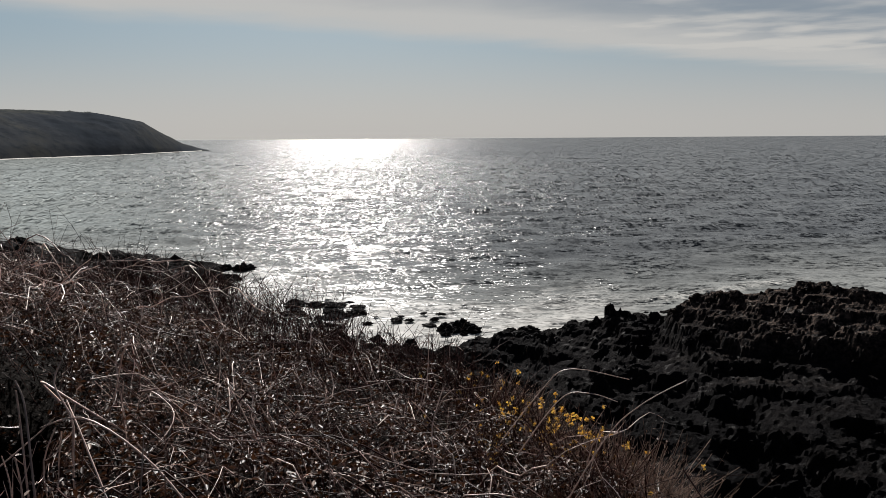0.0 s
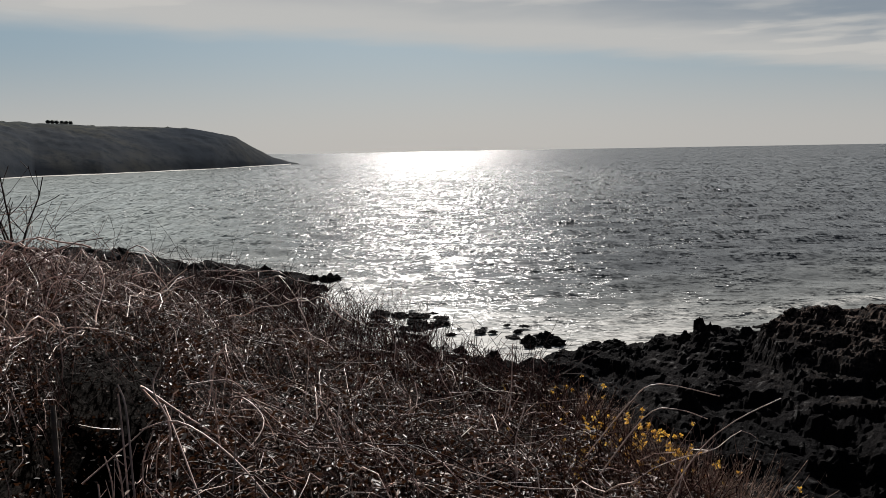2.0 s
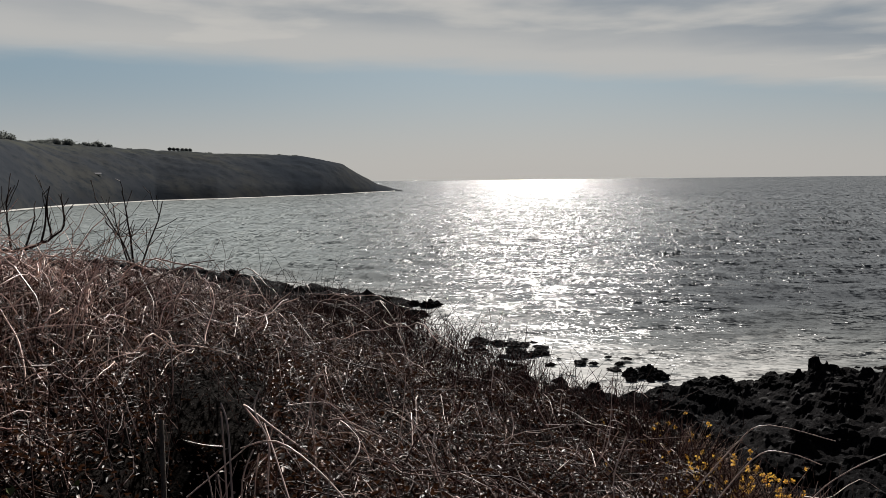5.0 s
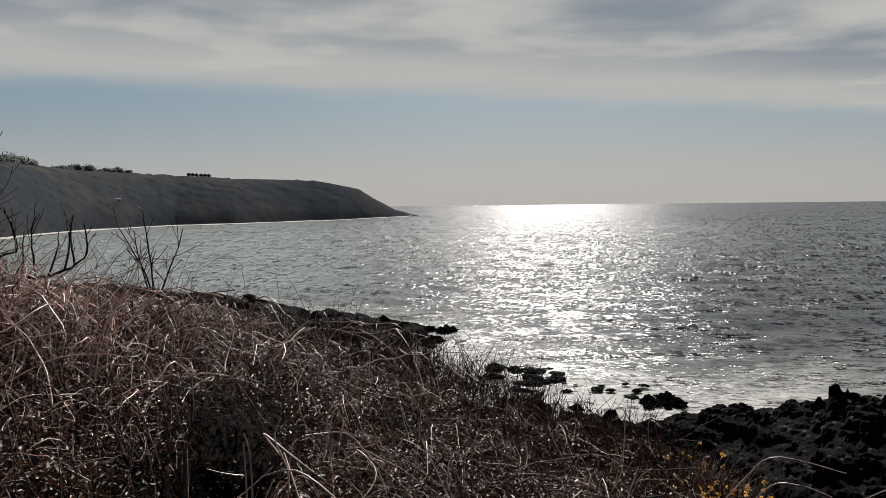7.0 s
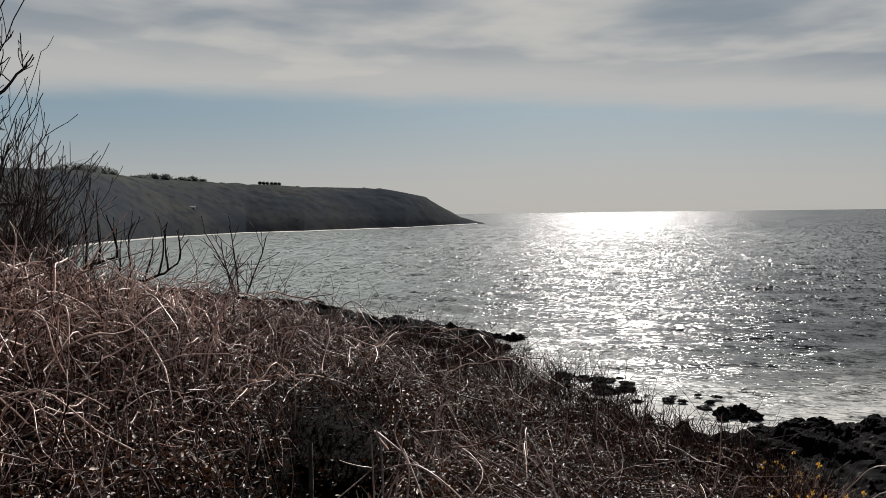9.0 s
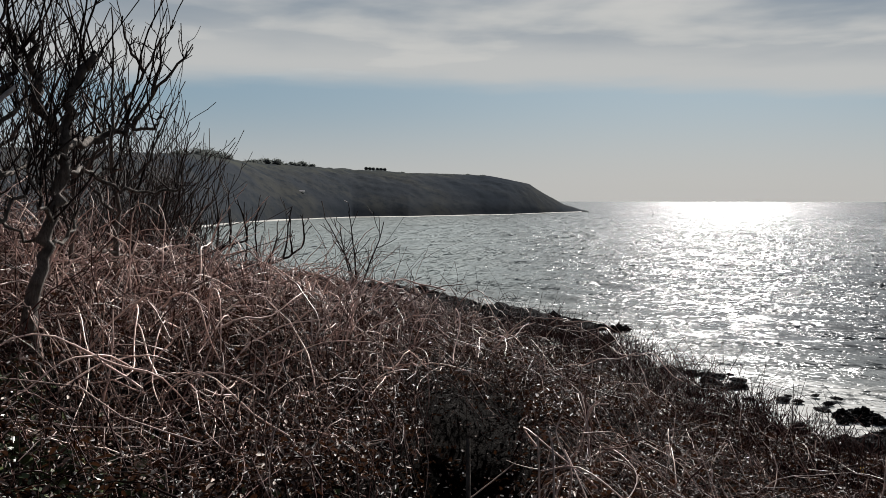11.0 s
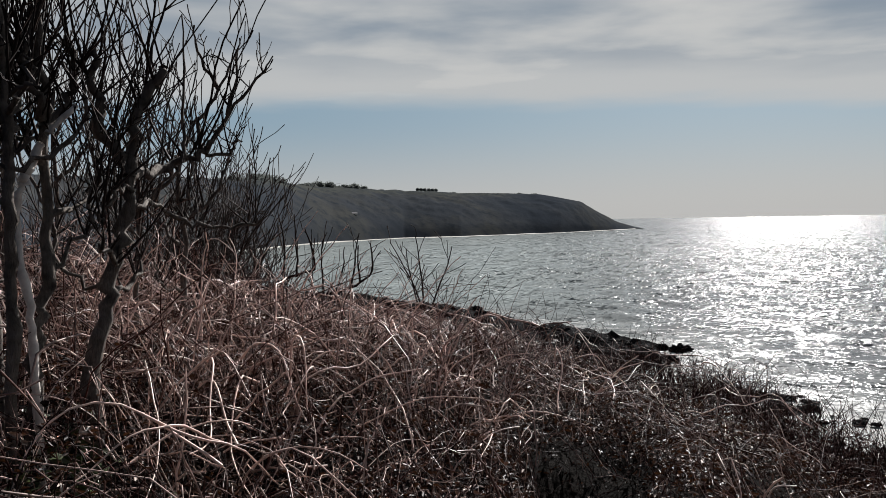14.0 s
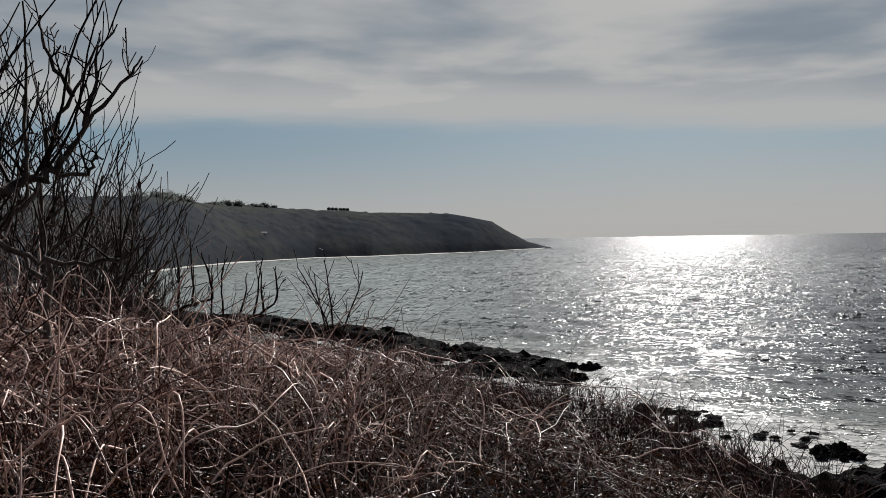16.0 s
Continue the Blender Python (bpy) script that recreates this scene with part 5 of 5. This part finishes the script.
for k, (x, y, h, n) in enumerate(((-6.9, 6.6, 2.0, 9), (-7.6, 7.6, 2.4, 9), (-8.4, 8.8, 2.7, 9), (-6.0, 5.6, 1.8, 7), (-8.6, 6.6, 2.3, 9), (-7.3, 5.2, 2.2, 8), (-9.8, 8.4, 2.2, 9), (-5.5, 5.3, 1.5, 6), (-6.4, 6.0, 1.9, 8), (-7.4, 6.6, 2.2, 9), (-8.0, 7.6, 2.0, 9))):
    build_shrub(-0.6 + (x + 0.6) * 1.2, 0.9 + (y - 0.9) * 1.2, 200 + k, h * 0.82, int(n * 0.75), 0.6, r=0.015)
jitter = random.Random(9)
for k, (x, y, h) in enumerate(((-7.0, 6.2, 2.0), (-7.8, 7.2, 2.0), (-8.6, 8.4, 1.8), (-9.4, 9.4, 2.4), (-10.4, 9.6, 2.1))):
    build_shrub(x + jitter.uniform(-0.3, 0.3), y + jitter.uniform(-0.3, 0.3), 240 + k, h * 0.80, 7, 0.6, r=0.015)


def build_leaning_bush(limb, stems, seed, label):
    """An open bush: one low limb along the ground with crooked upright stems."""
    rng = np.random.default_rng(seed)
    bush = new("bare_shrub")
    base = np.array(limb[0], float)
    bush.location = base
    A, S = knotted(rng, np.array(limb, float) - base, 0.026, 0.012, 4, 0.012)
    part("limb", branch_mesh("limb", [(A, S)], 6, TWIG), bush)
    out = {}
    for at, lean, h in stems:
        grow(rng, A[int(at * (len(A) - 1))], (lean, rng.normal(0, 0.2), 1.0), h, 0.017, 0, OPEN, out)
    for P, R in out[0]:
        part("stem", branch_mesh("stem", [(P, R)], 5, TWIG), bush)
    part("twig_spray", branch_mesh("twig_spray", [(P, np.maximum(R, 0.006)) for P, R in out[1] + out[2]], 3, TWIG), bush)["kind"] = "stuff"
    tagged(bush, label, "shrub", "bare shrubs")


OPEN = (dict(n=9, wander=0.13, up=0.10, tip=0.4, kids=(2, 4), angle=(25, 55), ratio=(0.22, 0.5), **{"from": 0.25}),
        dict(n=6, wander=0.10, up=0.14, tip=0.5, kids=(0, 1), angle=(25, 50), ratio=(0.3, 0.5), **{"from": 0.3}),
        dict(n=4, wander=0.08, up=0.10, tip=0.5))
build_leaning_bush(((-9.0, 10.2, 13.35), (-8.7, 10.2, 13.62), (-8.3, 10.2, 13.66), (-7.9, 10.2, 13.76), (-7.55, 10.15, 13.98)), ((0.2, -0.25, 0.8), (0.42, -0.05, 0.95), (0.55, 0.15, 0.85), (0.7, 0.0, 0.8), (0.85, 0.25, 0.6), (1.0, 0.3, 0.45)), 220,
                   "open leafless shrub with a low limb and upright crooked stems")
build_leaning_bush(((-8.6, 8.6, 13.5), (-8.3, 8.7, 13.85), (-7.9, 8.8, 14.0), (-7.5, 8.8, 14.1)), ((0.3, -0.1, 1.0), (0.6, 0.2, 0.9), (0.8, 0.0, 0.8), (1.0, 0.35, 0.6)), 224,
                   "open leafless shrub bending out from the bank")


FAN = (dict(n=9, wander=0.07, up=0.06, tip=0.4, kids=(6, 8), angle=(25, 55), ratio=(0.16, 0.36), **{"from": 0.25}),
       dict(n=5, wander=0.06, up=0.05, tip=0.5, kids=(0, 1), angle=(25, 45), ratio=(0.3, 0.5), **{"from": 0.3}),
       dict(n=4, wander=0.05, up=0.04, tip=0.5))


def build_sapling(x, y, z, height):
    """A few stems that fan out from one root, each with short side twigs."""
    rng = np.random.default_rng(221)
    tree = new("sapling")
    tree.location = (x, y, z - 0.5)
    out = {}
    for sx, h in ((-0.85, 0.85), (-0.30, 1.0), (0.10, 1.0), (0.65, 0.9)):
        grow(rng, (0.03 * sx, 0, 0.25), (sx * 0.55, rng.normal(0, 0.15), 1), height * h + 0.25, 0.020, 0, FAN, out)
    for P, R in out[0]:
        part("stem", branch_mesh("stem", [(P, R)], 5, TWIG), tree)
    part("twig_spray", branch_mesh("twig_spray", [(P, np.maximum(R, 0.0065)) for P, R in out[1] + out[2]], 3, TWIG), tree)["kind"] = "stuff"
    tagged(tree, "small bare sapling with fanned stems standing alone at the thicket rim", "sapling", "bare shrubs")


build_sapling(-8.40, 12.9, 13.15, 1.3)


# ---- trees on the headland ----


def crest(az):
    """A place on the headland's crest."""
    D = np.interp(az, HEAD_AZ, HEAD_D) + 1.0 * np.interp(az, (-120, -43, -24, -16.3), (90, 150, 170, 20))
    return D * math.sin(radians(az)), D * math.cos(radians(az)), float(np.interp(az, HEAD_AZ, CREST_H)) - 2.0


def build_far_tree(az, h, w, seed, hedge=False):
    rng = np.random.default_rng(seed)
    x, y, z = crest(az)
    tree = new("far_hedge" if hedge else "far_tree")
    tree.location = (x, y, z)
    trunk = np.array([(0, 0, 0), (0.1, 0, h * 0.3), (0, 0.1, h * 0.6), (0.2, 0, h * 0.85)])
    limbs = [tube_arrays(trunk[None], np.array([[0.35, 0.28, 0.2, 0.1]]), 6)]
    for _ in range(5):
        q = trunk[rng.integers(1, 4)]
        e = q + rng.normal(0, 0.3, 3) * (w, w, h * 0.3) + (0, 0, h * 0.2)
        limbs.append(tube_arrays(np.array([[q, (q + e) / 2 + (0, 0, 0.2), e]]), np.array([[0.14, 0.1, 0.05]]), 4))
    part("trunk", mesh_np("trunk", *join(limbs), BARK), tree)
    C = rng.normal(size=(520, 3))
    C *= (rng.uniform(0.3, 1, 520) / np.linalg.norm(C, axis=1))[:, None]
    if hedge:
        # several low rounded heads merged into one clump
        C = C * (w * 0.5, w * 0.5, h * 0.42) + np.array([(dx, 0, dz) for dx, dz in zip(rng.uniform(-w, w, 5), rng.uniform(0.15, 0.5, 5) * h)])[rng.integers(0, 5, 520)]
    else:
        C = C * (w * 0.55, w * 0.55, h * 0.3) + (0, 0, h * 0.72)
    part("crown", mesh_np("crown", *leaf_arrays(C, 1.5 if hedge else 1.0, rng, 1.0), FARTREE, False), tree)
    tagged(tree, "distant dark hedge clump on the headland skyline" if hedge else "distant wind-shaped tree on the headland skyline", "hedge" if hedge else "tree", "trees on the headland")


for k, az in enumerate((-32.0, -31.75, -31.5, -31.2, -30.95, -30.7)):
    build_far_tree(az, 5.0, 3.2, 300 + k)
for k, (az, h, w) in enumerate(((-36.0, 5.5, 6), (-36.5, 7.5, 7), (-37.0, 6.5, 6), (-37.9, 5.0, 7), (-38.5, 7.0, 8), (-39.0, 8.0, 8), (-39.6, 5.5, 8), (-40.3, 4.0, 7), (-41.9, 6, 9), (-42.5, 8.0, 10), (-43.1, 9, 10), (-43.7, 9, 11), (-44.5, 7.5, 12), (-34.6, 2.6, 5), (-29.6, 2.2, 4), (-24.9, 2.6, 5), (-23.9, 2.0, 4))):
    build_far_tree(az, h, w, 320 + k, True)


def build_cottage(az, share, turn):
    """A small pale gabled house on the slope."""
    D = np.interp(az, HEAD_AZ, HEAD_D) + share * np.interp(az, (-120, -43, -24, -16.3), (90, 150, 170, 20))
    house = new("cottage")
    house.matrix_world = Matrix.Translation((D * math.sin(radians(az)), D * math.cos(radians(az)), float(np.interp(az, HEAD_AZ, CREST_H)) * 0.44)) @ Matrix.Rotation(radians(turn), 4, "Z")
    w, d, h = 1.9, 1.3, 0.9
    box = [(x, y, z) for z in (-1.5, h) for x, y in ((-w, -d), (w, -d), (w, d), (-w, d))]
    part("wall", mesh_np("wall", box, [(0, 1, 5, 4), (1, 2, 6, 5), (2, 3, 7, 6), (3, 0, 4, 7)], RENDERED, False), house)
    eave = [(-w - 0.3, -d - 0.4, h - 0.1), (w + 0.3, -d - 0.4, h - 0.1), (w + 0.3, d + 0.4, h - 0.1), (-w - 0.3, d + 0.4, h - 0.1), (-w - 0.3, 0, h + 0.9), (w + 0.3, 0, h + 0.9)]
    part("roof", mesh_np("roof", eave, [(0, 1, 5, 4), (2, 3, 4, 5), (3, 0, 4, 4), (1, 2, 5, 5)], SLATE, False), house)
    tagged(house, "small pale cottage with a slate roof on the hillside", "house")


build_cottage(-36.5, 0.22, 55)
